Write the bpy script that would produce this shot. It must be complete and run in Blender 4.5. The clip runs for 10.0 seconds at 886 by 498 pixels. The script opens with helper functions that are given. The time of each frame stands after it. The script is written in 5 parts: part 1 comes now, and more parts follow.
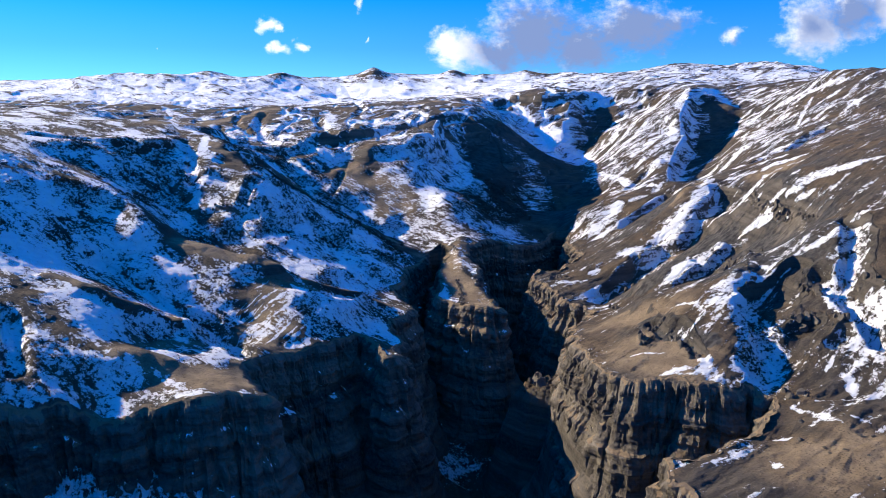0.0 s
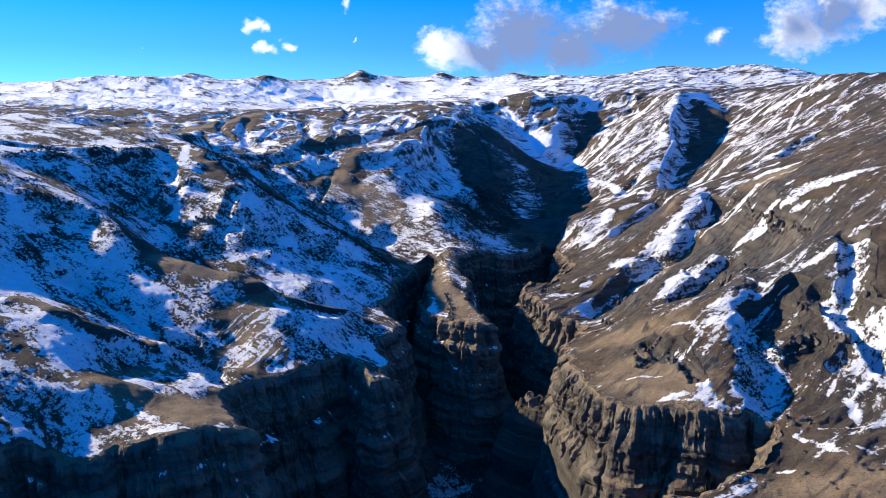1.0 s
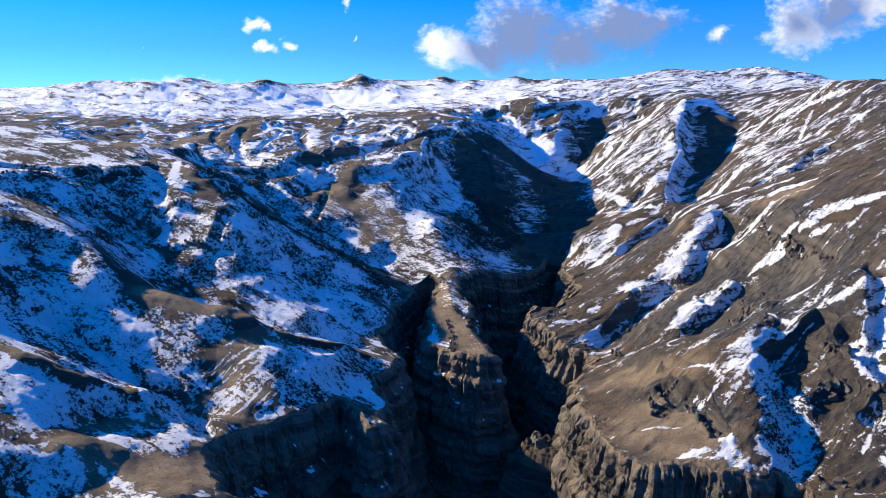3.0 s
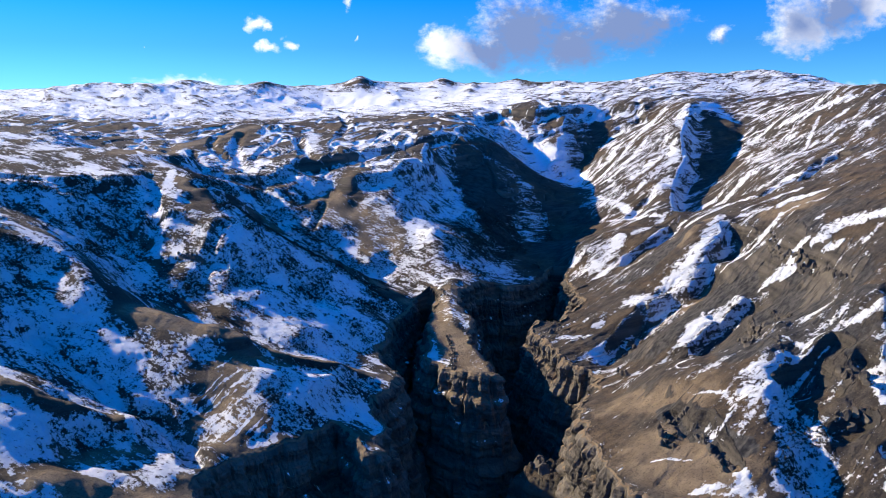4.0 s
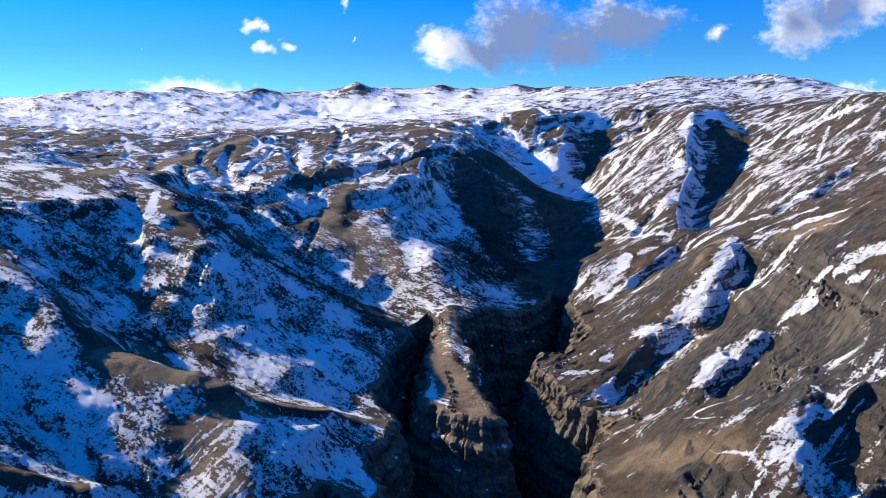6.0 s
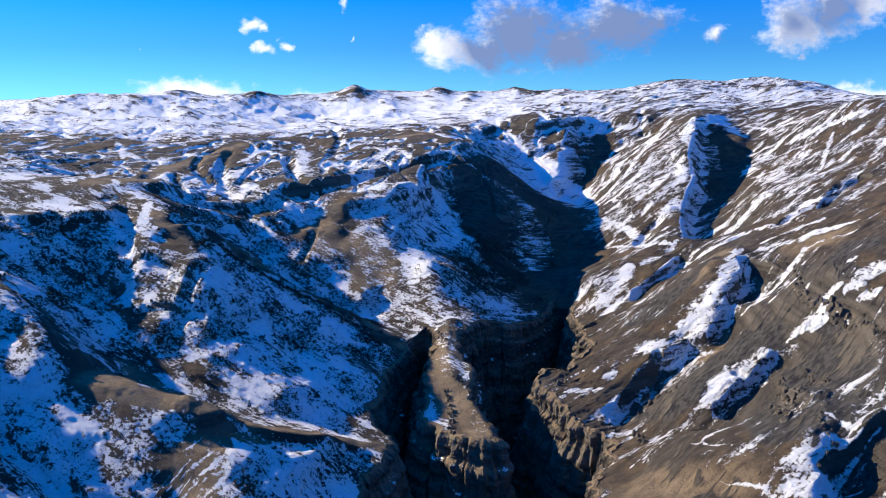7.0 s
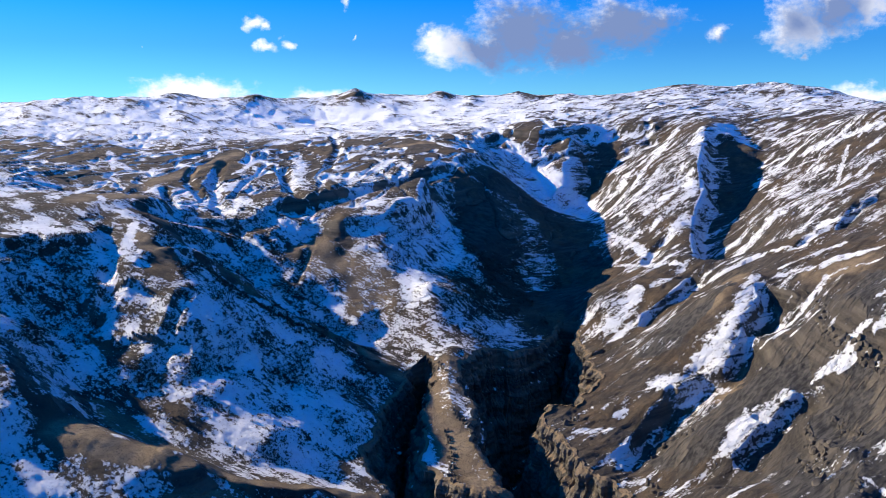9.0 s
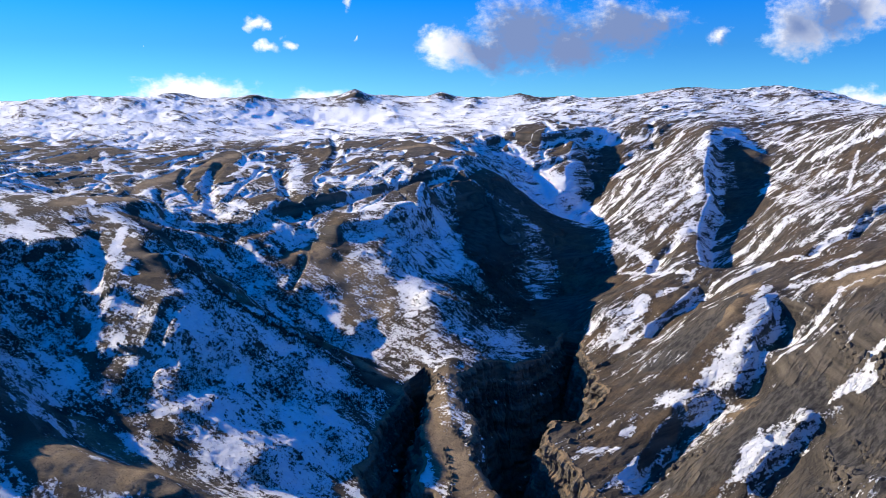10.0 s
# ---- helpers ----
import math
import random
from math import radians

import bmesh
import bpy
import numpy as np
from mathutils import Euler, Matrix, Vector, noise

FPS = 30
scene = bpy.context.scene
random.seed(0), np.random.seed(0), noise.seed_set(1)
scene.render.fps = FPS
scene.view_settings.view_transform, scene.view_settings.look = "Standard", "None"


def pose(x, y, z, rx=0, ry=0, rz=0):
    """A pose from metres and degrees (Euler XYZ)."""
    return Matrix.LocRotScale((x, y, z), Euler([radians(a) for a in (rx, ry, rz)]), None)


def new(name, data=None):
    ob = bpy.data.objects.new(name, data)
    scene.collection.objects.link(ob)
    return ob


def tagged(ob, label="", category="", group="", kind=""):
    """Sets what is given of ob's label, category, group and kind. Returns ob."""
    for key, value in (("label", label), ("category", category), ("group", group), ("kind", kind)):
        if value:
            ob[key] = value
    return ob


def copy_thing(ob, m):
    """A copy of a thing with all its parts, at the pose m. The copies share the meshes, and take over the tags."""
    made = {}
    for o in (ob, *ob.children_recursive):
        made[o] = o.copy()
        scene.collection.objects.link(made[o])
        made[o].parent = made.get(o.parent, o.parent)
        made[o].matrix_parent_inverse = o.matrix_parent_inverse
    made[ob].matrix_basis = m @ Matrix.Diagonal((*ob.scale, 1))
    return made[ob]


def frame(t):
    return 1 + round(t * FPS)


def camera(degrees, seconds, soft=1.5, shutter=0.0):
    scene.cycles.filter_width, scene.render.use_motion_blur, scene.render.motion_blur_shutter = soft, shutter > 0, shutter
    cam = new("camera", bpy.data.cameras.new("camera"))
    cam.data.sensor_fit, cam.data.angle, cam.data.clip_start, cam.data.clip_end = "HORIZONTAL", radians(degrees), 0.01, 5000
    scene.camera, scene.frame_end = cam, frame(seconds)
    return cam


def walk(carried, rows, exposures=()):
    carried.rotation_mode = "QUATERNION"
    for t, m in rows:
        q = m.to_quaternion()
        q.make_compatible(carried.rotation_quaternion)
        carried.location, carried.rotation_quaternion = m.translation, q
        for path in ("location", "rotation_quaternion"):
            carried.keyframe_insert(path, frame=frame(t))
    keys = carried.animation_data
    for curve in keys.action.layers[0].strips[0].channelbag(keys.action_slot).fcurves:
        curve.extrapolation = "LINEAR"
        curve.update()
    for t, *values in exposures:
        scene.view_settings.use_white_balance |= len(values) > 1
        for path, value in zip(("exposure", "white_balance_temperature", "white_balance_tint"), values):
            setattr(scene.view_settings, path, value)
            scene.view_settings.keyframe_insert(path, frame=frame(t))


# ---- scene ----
cam = camera(71.0, 10.0, soft=0.85)
METRES, EYE, TILT, LEAN, TURN = 200.0, 300.0, -15.0, 0.0, 0.0
ROWS = [
    (0.0, 0.0, 0.0, 0.0, -0.0, 0.0, -0.0),
    (0.5, 0.0002, 0.0386, 0.0314, -0.77, 0.01, 0.16),
    (1.0, 0.0008, 0.0785, 0.0621, -1.05, 0.01, 0.26),
    (1.5, 0.0026, 0.1172, 0.0928, -1.03, -0.02, 0.34),
    (2.0, 0.0036, 0.1513, 0.1228, -1.0, -0.04, 0.42),
    (2.5, 0.0044, 0.1827, 0.1524, -0.97, -0.08, 0.45),
    (4.0, 0.0092, 0.2965, 0.244, -0.86, -0.14, 0.34),
    (4.5, 0.0113, 0.3418, 0.2762, -0.82, -0.14, 0.39),
    (5.0, 0.0122, 0.3857, 0.309, -0.85, -0.15, 0.51),
    (5.5, 0.0136, 0.4251, 0.3403, -0.93, -0.1, 0.6),
    (7.0, 0.015, 0.5337, 0.4321, -1.11, -0.1, 0.68),
    (7.5, 0.0149, 0.5673, 0.4623, -1.16, -0.14, 0.74),
    (8.0, 0.0164, 0.6029, 0.4909, -1.16, -0.17, 0.68),
    (8.5, 0.0187, 0.6455, 0.5221, -1.1, -0.14, 0.57),
    (9.0, 0.0217, 0.6927, 0.5543, -1.0, -0.2, 0.44),
    (9.5, 0.0226, 0.7454, 0.5709, -0.96, -0.06, 0.17),
    (10.0, 0.0235, 0.7999, 0.5857, -1.0, -0.1, 0.09),
]
walk(cam, [(t, pose(0, 0, EYE, TILT, LEAN, TURN) @ pose(METRES * x, METRES * y, METRES * z, 90 + pitch, roll, yaw)) for t, x, y, z, yaw, pitch, roll in ROWS], exposures=[(0.0, 1.12), (5.0, 0.99), (10.0, 0.88)])

# ---- sky, clouds and sun ----
SUN_DIR = Vector((-0.846, 0.359, 0.394)).normalized()
world = bpy.data.worlds.new("winter_sky")
scene.world = world
world.use_nodes = True
wn, wl = world.node_tree.nodes, world.node_tree.links
wn.clear()


def wnode(kind, **values):
    n = wn.new(kind)
    for key, value in values.items():
        if key == "operation":
            n.operation = value
        else:
            n.inputs[int(key[1:])].default_value = value
    return n


def wmath(op, a, b=None):
    n = wnode("ShaderNodeMath", operation=op)
    for k, v in enumerate((a, b)):
        if v is None:
            continue
        if isinstance(v, (int, float)):
            n.inputs[k].default_value = v
        else:
            wl.new(v, n.inputs[k])
    return n.outputs[0]


way = wn.new("ShaderNodeTexCoord").outputs["Generated"]
dip = wnode("ShaderNodeVectorMath", operation="ADD", i1=(0, 0, 0.055))
wl.new(way, dip.inputs[0])
unit = wnode("ShaderNodeVectorMath", operation="NORMALIZE")
wl.new(dip.outputs[0], unit.inputs[0])
sky = wn.new("ShaderNodeTexSky")
sky.sky_type, sky.sun_disc = "NISHITA", False
sky.sun_elevation = math.asin(SUN_DIR.z)
sky.sun_rotation = math.atan2(SUN_DIR.x, SUN_DIR.y)
sky.altitude, sky.air_density, sky.dust_density, sky.ozone_density = 2500.0, 1.0, 0.0, 4.0
wl.new(unit.outputs[0], sky.inputs[0])
deep = wn.new("ShaderNodeHueSaturation")
lift = wn.new("ShaderNodeSeparateXYZ")
wl.new(way, lift.inputs[0])
richer = wn.new("ShaderNodeMapRange")
for k, v in enumerate((-0.05, 0.20, 1.05, 1.55)):
    richer.inputs[k + 1].default_value = v
wl.new(lift.outputs[2], richer.inputs[0])
paler = wn.new("ShaderNodeMapRange")
for k, v in enumerate((0.14, 0.50, 1.6, 1.45)):
    paler.inputs[k + 1].default_value = v
wl.new(lift.outputs[2], paler.inputs[0])
wl.new(wmath("MINIMUM", richer.outputs[0], paler.outputs[0]), deep.inputs["Saturation"])
wl.new(sky.outputs[0], deep.inputs["Color"])
tint = wn.new("ShaderNodeMix")
tint.data_type, tint.blend_type = "RGBA", "MULTIPLY"
tint.inputs[0].default_value = 1.0
zenith = wn.new("ShaderNodeMapRange")
zenith.inputs[1].default_value, zenith.inputs[2].default_value = 0.16, 0.5
wl.new(lift.outputs[2], zenith.inputs[0])
air = wn.new("ShaderNodeMix")
air.data_type = "RGBA"
air.inputs[6].default_value, air.inputs[7].default_value = (0.40, 0.89, 1.25, 1), (0.12, 0.86, 1.13, 1)
wl.new(zenith.outputs[0], air.inputs[0])
wl.new(air.outputs[2], tint.inputs[7])
wl.new(deep.outputs[0], tint.inputs[6])
back = wn.new("ShaderNodeBackground")
overhead = wn.new("ShaderNodeMapRange")
for k, v in enumerate((0.05, 0.50, 0.068, 0.19)):
    overhead.inputs[k + 1].default_value = v
wl.new(lift.outputs[2], overhead.inputs[0])
wl.new(overhead.outputs[0], back.inputs["Strength"])
wl.new(tint.outputs[2], back.inputs["Color"])

# clouds: (across, up, half width, half height, greyness) in the plane one unit ahead
CLOUDS = [
    (0.021, 0.051, 0.055, 0.039, 0), (0.002, 0.068, 0.017, 0.018, 0.1), (0.060, 0.048, 0.060, 0.036, 0.1), (0.089, 0.041, 0.057, 0.034, 0.35), (0.138, 0.069, 0.091, 0.071, 1), (0.212, 0.053, 0.081, 0.048, 0.9),
    (0.288, 0.081, 0.109, 0.048, 1), (0.353, 0.081, 0.024, 0.033, 0.8), (0.442, 0.069, 0.028, 0.026, 0.9), (0.567, 0.083, 0.060, 0.060, 0.45), (0.620, 0.101, 0.071, 0.044, 0.6),
    (0.671, 0.111, 0.051, 0.039, 0.3), (0.582, 0.030, 0.014, 0.017, 0.5), (0.550, 0.054, 0.014, 0.017, 0.2), (-0.441, 0.056, 0.008, 0.006, 0), (-0.272, 0.083, 0.027, 0.021, 0),
    (-0.254, 0.076, 0.022, 0.016, 0), (-0.249, 0.046, 0.029, 0.012, 0), (-0.219, 0.057, 0.021, 0.015, 0), (-0.129, 0.110, 0.014, 0.018, 0.6), (-0.111, 0.065, 0.006, 0.010, 0.2),
    (-0.374, -0.020, 0.128, 0.032, 0.05), (-0.177, -0.026, 0.061, 0.020, 0.1), (0.687, -0.027, 0.085, 0.022, 0.1),
]
split = wn.new("ShaderNodeSeparateXYZ")
wl.new(way, split.inputs[0])
ahead = wmath("MAXIMUM", split.outputs[1], 0.02)
across, up = wmath("DIVIDE", split.outputs[0], ahead), wmath("DIVIDE", split.outputs[2], ahead)


def cloud_field(shift_u, shift_v, detail):
    flat = wn.new("ShaderNodeCombineXYZ")
    wl.new(wmath("ADD", across, shift_u), flat.inputs[0])
    wl.new(wmath("ADD", up, shift_v), flat.inputs[1])
    warp = wn.new("ShaderNodeTexNoise")
    warp.inputs["Scale"].default_value, warp.inputs["Detail"].default_value = 26.0, 5.0
    wl.new(flat.outputs[0], warp.inputs["Vector"])
    centred = wnode("ShaderNodeVectorMath", operation="SUBTRACT", i1=(0.5, 0.5, 0.5))
    wl.new(warp.outputs["Color"], centred.inputs[0])
    spreaded = wnode("ShaderNodeVectorMath", operation="MULTIPLY", i1=(0.05, 0.04, 0))
    wl.new(centred.outputs[0], spreaded.inputs[0])
    bent = wnode("ShaderNodeVectorMath", operation="ADD")
    wl.new(flat.outputs[0], bent.inputs[0])
    wl.new(spreaded.outputs[0], bent.inputs[1])
    field, grey = None, None
    for u, v, a, b, g in CLOUDS:
        off = wnode("ShaderNodeVectorMath", operation="SUBTRACT", i1=(u, v, 0))
        wl.new(bent.outputs[0], off.inputs[0])
        scaled = wnode("ShaderNodeVectorMath", operation="MULTIPLY", i1=(1 / a, 1 / b, 0))
        wl.new(off.outputs[0], scaled.inputs[0])
        size = wnode("ShaderNodeVectorMath", operation="LENGTH")
        wl.new(scaled.outputs[0], size.inputs[0])
        e = wmath("SUBTRACT", min(1.0, 0.38 + 13 * a), size.outputs["Value"])
        field = e if field is None else wmath("MAXIMUM", field, e)
        w = wmath("MULTIPLY", wmath("MAXIMUM", wmath("ADD", e, 0.55), 0.0), g)
        grey = w if grey is None else wmath("MAXIMUM", grey, w)
    stretch = wnode("ShaderNodeVectorMath", operation="MULTIPLY", i1=(1.0, 1.5, 1.0))
    wl.new(flat.outputs[0], stretch.inputs[0])
    puff = wn.new("ShaderNodeTexNoise")
    puff.inputs["Scale"].default_value, puff.inputs["Detail"].default_value, puff.inputs["Roughness"].default_value = 17.0, detail, 0.6
    puff.inputs["Distortion"].default_value = 0.35
    wl.new(stretch.outputs[0], puff.inputs["Vector"])
    wisp = wn.new("ShaderNodeTexNoise")
    wisp.inputs["Scale"].default_value, wisp.inputs["Detail"].default_value, wisp.inputs["Roughness"].default_value = 75.0, detail, 0.62
    wl.new(stretch.outputs[0], wisp.inputs["Vector"])
    field = wmath("ADD", field, wmath("MULTIPLY", wmath("SUBTRACT", puff.outputs[0], 0.5), 1.0))
    field = wmath("ADD", field, wmath("MULTIPLY", wmath("SUBTRACT", wisp.outputs[0], 0.5), 0.65))
    return field, grey


def ramp01(value, low, high):
    n = wn.new("ShaderNodeMapRange")
    n.interpolation_type = "SMOOTHSTEP"
    n.inputs[1].default_value, n.inputs[2].default_value = low, high
    wl.new(value, n.inputs[0])
    return n.outputs[0]


body, greyness = cloud_field(0, 0, 6.0)
toward, _ = cloud_field(-0.018, 0.010, 4.0)
cover = wmath("MULTIPLY", ramp01(body, 0.02, 0.75), ramp01(split.outputs[1], 0.1, 0.3))
shade = wmath("MULTIPLY", ramp01(toward, -0.4, 0.45), wmath("MINIMUM", wmath("MULTIPLY", greyness, 1.5), 1.0))
cloud_colour = wn.new("ShaderNodeMix")
cloud_colour.data_type = "RGBA"
cloud_colour.inputs[6].default_value, cloud_colour.inputs[7].default_value = (0.68, 0.69, 0.73, 1), (0.115, 0.165, 0.31, 1)
wl.new(shade, cloud_colour.inputs[0])
cloud_back = wn.new("ShaderNodeBackground")
wl.new(cloud_colour.outputs[2], cloud_back.inputs["Color"])
sky_mix = wn.new("ShaderNodeMixShader")
wl.new(cover, sky_mix.inputs[0])
wl.new(back.outputs[0], sky_mix.inputs[1])
wl.new(cloud_back.outputs[0], sky_mix.inputs[2])
sky_out = wn.new("ShaderNodeOutputWorld")
wl.new(sky_mix.outputs[0], sky_out.inputs["Surface"])

sun_data = bpy.data.lights.new("sun", "SUN")
sun_data.energy, sun_data.angle, sun_data.color = 5.0, radians(0.5), (1.0, 0.87, 0.63)
sun = new("sun", sun_data)
sun.rotation_euler = SUN_DIR.to_track_quat("Z", "Y").to_euler()


# ---- materials ----
class Nodes:
    """A short way to write a node material."""

    def __init__(self, name):
        self.mat = bpy.data.materials.new(name)
        self.mat.use_nodes = True
        self.tree = self.mat.node_tree
        self.tree.nodes.clear()
        self.out = self.tree.nodes.new("ShaderNodeOutputMaterial")
        self.bsdf = self.tree.nodes.new("ShaderNodeBsdfPrincipled")
        self.tree.links.new(self.bsdf.outputs[0], self.out.inputs[0])
        self.where = self.tree.nodes.new("ShaderNodeTexCoord").outputs["Object"]

    def put(self, socket, value):
        if isinstance(value, (int, float, tuple)):
            socket.default_value = value
        else:
            self.tree.links.new(value, socket)

    def attr(self, name):
        n = self.tree.nodes.new("ShaderNodeAttribute")
        n.attribute_name = name
        return n.outputs["Fac"]

    def math(self, op, a, b=0.0):
        n = self.tree.nodes.new("ShaderNodeMath")
        n.operation = op
        self.put(n.inputs[0], a)
        self.put(n.inputs[1], b)
        return n.outputs[0]

    def noise(self, size, detail=4.0, rough=0.55, stretch=None, distortion=0.0):
        n = self.tree.nodes.new("ShaderNodeTexNoise")
        n.inputs["Scale"].default_value = 1.0 / size
        n.inputs["Detail"].default_value, n.inputs["Roughness"].default_value = detail, rough
        n.inputs["Distortion"].default_value = distortion
        v = self.where
        if stretch:
            m = self.tree.nodes.new("ShaderNodeMapping")
            m.vector_type = "TEXTURE"
            m.inputs["Scale"].default_value = [1 / k for k in stretch[:3]]
            m.inputs["Rotation"].default_value = (0, 0, stretch[3] if len(stretch) > 3 else 0)
            self.tree.links.new(v, m.inputs[0])
            v = m.outputs[0]
        self.tree.links.new(v, n.inputs["Vector"])
        return n.outputs[0]

    def step(self, value, low, high):
        n = self.tree.nodes.new("ShaderNodeMapRange")
        n.interpolation_type = "SMOOTHSTEP"
        n.inputs[1].default_value, n.inputs[2].default_value = low, high
        self.put(n.inputs[0], value)
        return n.outputs[0]

    def mix(self, fac, a, b):
        n = self.tree.nodes.new("ShaderNodeMix")
        n.data_type = "RGBA"
        self.put(n.inputs[0], fac)
        self.put(n.inputs[6], a)
        self.put(n.inputs[7], b)
        return n.outputs[2]

    def bump(self, height, strength, distance):
        n = self.tree.nodes.new("ShaderNodeBump")
        n.inputs["Strength"].default_value, n.inputs["Distance"].default_value = strength, distance
        self.put(n.inputs["Height"], height)
        return n.outputs[0]

    def finish(self, colour, rough, normal=None):
        self.put(self.bsdf.inputs["Base Color"], colour)
        self.put(self.bsdf.inputs["Roughness"], rough)
        self.bsdf.inputs["Specular IOR Level"].default_value = 0.2
        if normal is not None:
            self.put(self.bsdf.inputs["Normal"], normal)
        return self.mat


def rock_colour(n):
    """Layered grey-brown volcanic rock."""
    beds = n.noise(9.0, 5, 0.6, (0.06, 0.06, 1.0))
    grain = n.noise(2.2, 6, 0.65)
    stain = n.noise(22, 4, 0.5)
    c = n.mix(n.step(beds, 0.35, 0.65), (0.027, 0.024, 0.022, 1), (0.165, 0.138, 0.106, 1))
    c = n.mix(n.math("MULTIPLY", n.step(grain, 0.35, 0.7), 0.7), c, (0.11, 0.093, 0.075, 1))
    return n.mix(n.math("MULTIPLY", n.step(stain, 0.5, 0.7), 0.6), c, (0.045, 0.041, 0.037, 1)), beds, grain


def ground_material():
    n = Nodes("winter_ground")
    side = n.attr("side")

    def aligned(size, detail, rough, thin):
        """Streaks that follow the lie of each side of the valley."""
        east = n.noise(size, detail, rough, (thin, 1.0, 1.0, 0.5))
        west = n.noise(size, detail, rough, (min(1.0, 2.4 * thin), 1.0, 1.0, -0.62))
        return n.math("ADD", n.math("MULTIPLY", east, side), n.math("MULTIPLY", west, n.math("SUBTRACT", 1.0, side)))

    tuft, patch, broad = n.noise(1.8, 7, 0.75), n.noise(14, 5, 0.6), n.noise(70, 4, 0.55)
    streak = aligned(5.0, 6, 0.65, 0.14)
    grass = n.mix(n.step(patch, 0.35, 0.65), (0.140, 0.098, 0.060, 1), (0.064, 0.048, 0.034, 1))
    grass = n.mix(n.math("MULTIPLY", n.step(tuft, 0.4, 0.75), 0.8), grass, (0.042, 0.034, 0.027, 1))
    grass = n.mix(n.math("MULTIPLY", n.step(broad, 0.40, 0.58), 0.8), grass, n.mix(n.step(streak, 0.38, 0.6), (0.034, 0.031, 0.029, 1), (0.1, 0.085, 0.069, 1)))
    # scrub ground on slopes turned from the sun; tone lowered to deepen their shade
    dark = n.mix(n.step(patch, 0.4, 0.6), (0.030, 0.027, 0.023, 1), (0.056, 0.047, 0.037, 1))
    straw = n.mix(n.step(patch, 0.35, 0.65), (0.34, 0.25, 0.155, 1), (0.215, 0.155, 0.098, 1))
    straw = n.mix(n.math("MULTIPLY", n.step(tuft, 0.45, 0.75), 0.6), straw, (0.12, 0.088, 0.058, 1))
    grass = n.mix(n.math("MULTIPLY", n.attr("dry"), 0.8), grass, straw)
    grit_grain = n.noise(0.9, 5, 0.7)
    grass = n.mix(n.math("MULTIPLY", n.step(grit_grain, 0.5, 0.68), 0.7), grass, (0.028, 0.024, 0.021, 1))
    grass = n.mix(n.math("MULTIPLY", n.step(grit_grain, 0.42, 0.3), 0.45), grass, (0.26, 0.2, 0.135, 1))
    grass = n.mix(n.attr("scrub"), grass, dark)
    furrow = n.noise(3.0, 6, 0.65, (0.16, 1.0, 1.0, 0.55))
    ashen = n.mix(n.step(furrow, 0.35, 0.65), (0.030, 0.028, 0.027, 1), (0.105, 0.095, 0.083, 1))
    grass = n.mix(n.step(n.math("ADD", n.attr("grit"), n.math("MULTIPLY", n.math("SUBTRACT", furrow, 0.5), 1.2)), 0.35, 0.65), grass, ashen)
    rock, beds, grain = rock_colour(n)
    steep = n.step(n.math("ADD", n.attr("rock"), n.math("MULTIPLY", n.math("SUBTRACT", patch, 0.5), 0.8)), 0.35, 0.65)
    soil = n.mix(steep, grass, rock)
    comb = aligned(2.2, 7, 0.72, 0.22)
    band = aligned(11.0, 6, 0.6, 0.12)
    fine = n.math("ADD", n.math("MULTIPLY", n.math("SUBTRACT", n.noise(2.4, 8, 0.8), 0.5), 1.15), n.math("MULTIPLY", n.math("SUBTRACT", streak, 0.5), 0.75))
    fine = n.math("ADD", fine, n.math("MULTIPLY", n.math("SUBTRACT", comb, 0.5), 0.8))
    fine = n.math("ADD", fine, n.math("MULTIPLY", n.math("SUBTRACT", band, 0.5), 0.75))
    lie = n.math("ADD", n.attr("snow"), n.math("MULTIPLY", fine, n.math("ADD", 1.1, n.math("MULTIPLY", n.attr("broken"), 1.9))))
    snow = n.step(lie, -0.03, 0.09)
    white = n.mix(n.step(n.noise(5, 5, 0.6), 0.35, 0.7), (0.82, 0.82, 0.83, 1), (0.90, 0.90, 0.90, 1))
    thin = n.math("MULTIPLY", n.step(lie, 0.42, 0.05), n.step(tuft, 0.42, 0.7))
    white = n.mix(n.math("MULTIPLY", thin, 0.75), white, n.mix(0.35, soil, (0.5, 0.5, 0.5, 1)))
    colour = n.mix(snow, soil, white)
    relief = n.math("ADD", n.math("MULTIPLY", tuft, 0.9), n.math("ADD", n.math("ADD", n.math("MULTIPLY", patch, 1.2), n.math("ADD", n.math("MULTIPLY", streak, 0.9), n.math("MULTIPLY", n.math("MULTIPLY", furrow, n.attr("grit")), 0.9))), n.math("MULTIPLY", n.math("MULTIPLY", steep, beds), 2.5)))
    relief = n.math("ADD", n.math("ADD", relief, n.math("MULTIPLY", comb, 0.5)), n.math("MULTIPLY", snow, 0.35))
    return n.finish(colour, n.math("SUBTRACT", 0.95, n.math("MULTIPLY", snow, 0.3)), n.bump(n.math("ADD", relief, n.math("MULTIPLY", grit_grain, 0.45)), 1.0, 2.2))


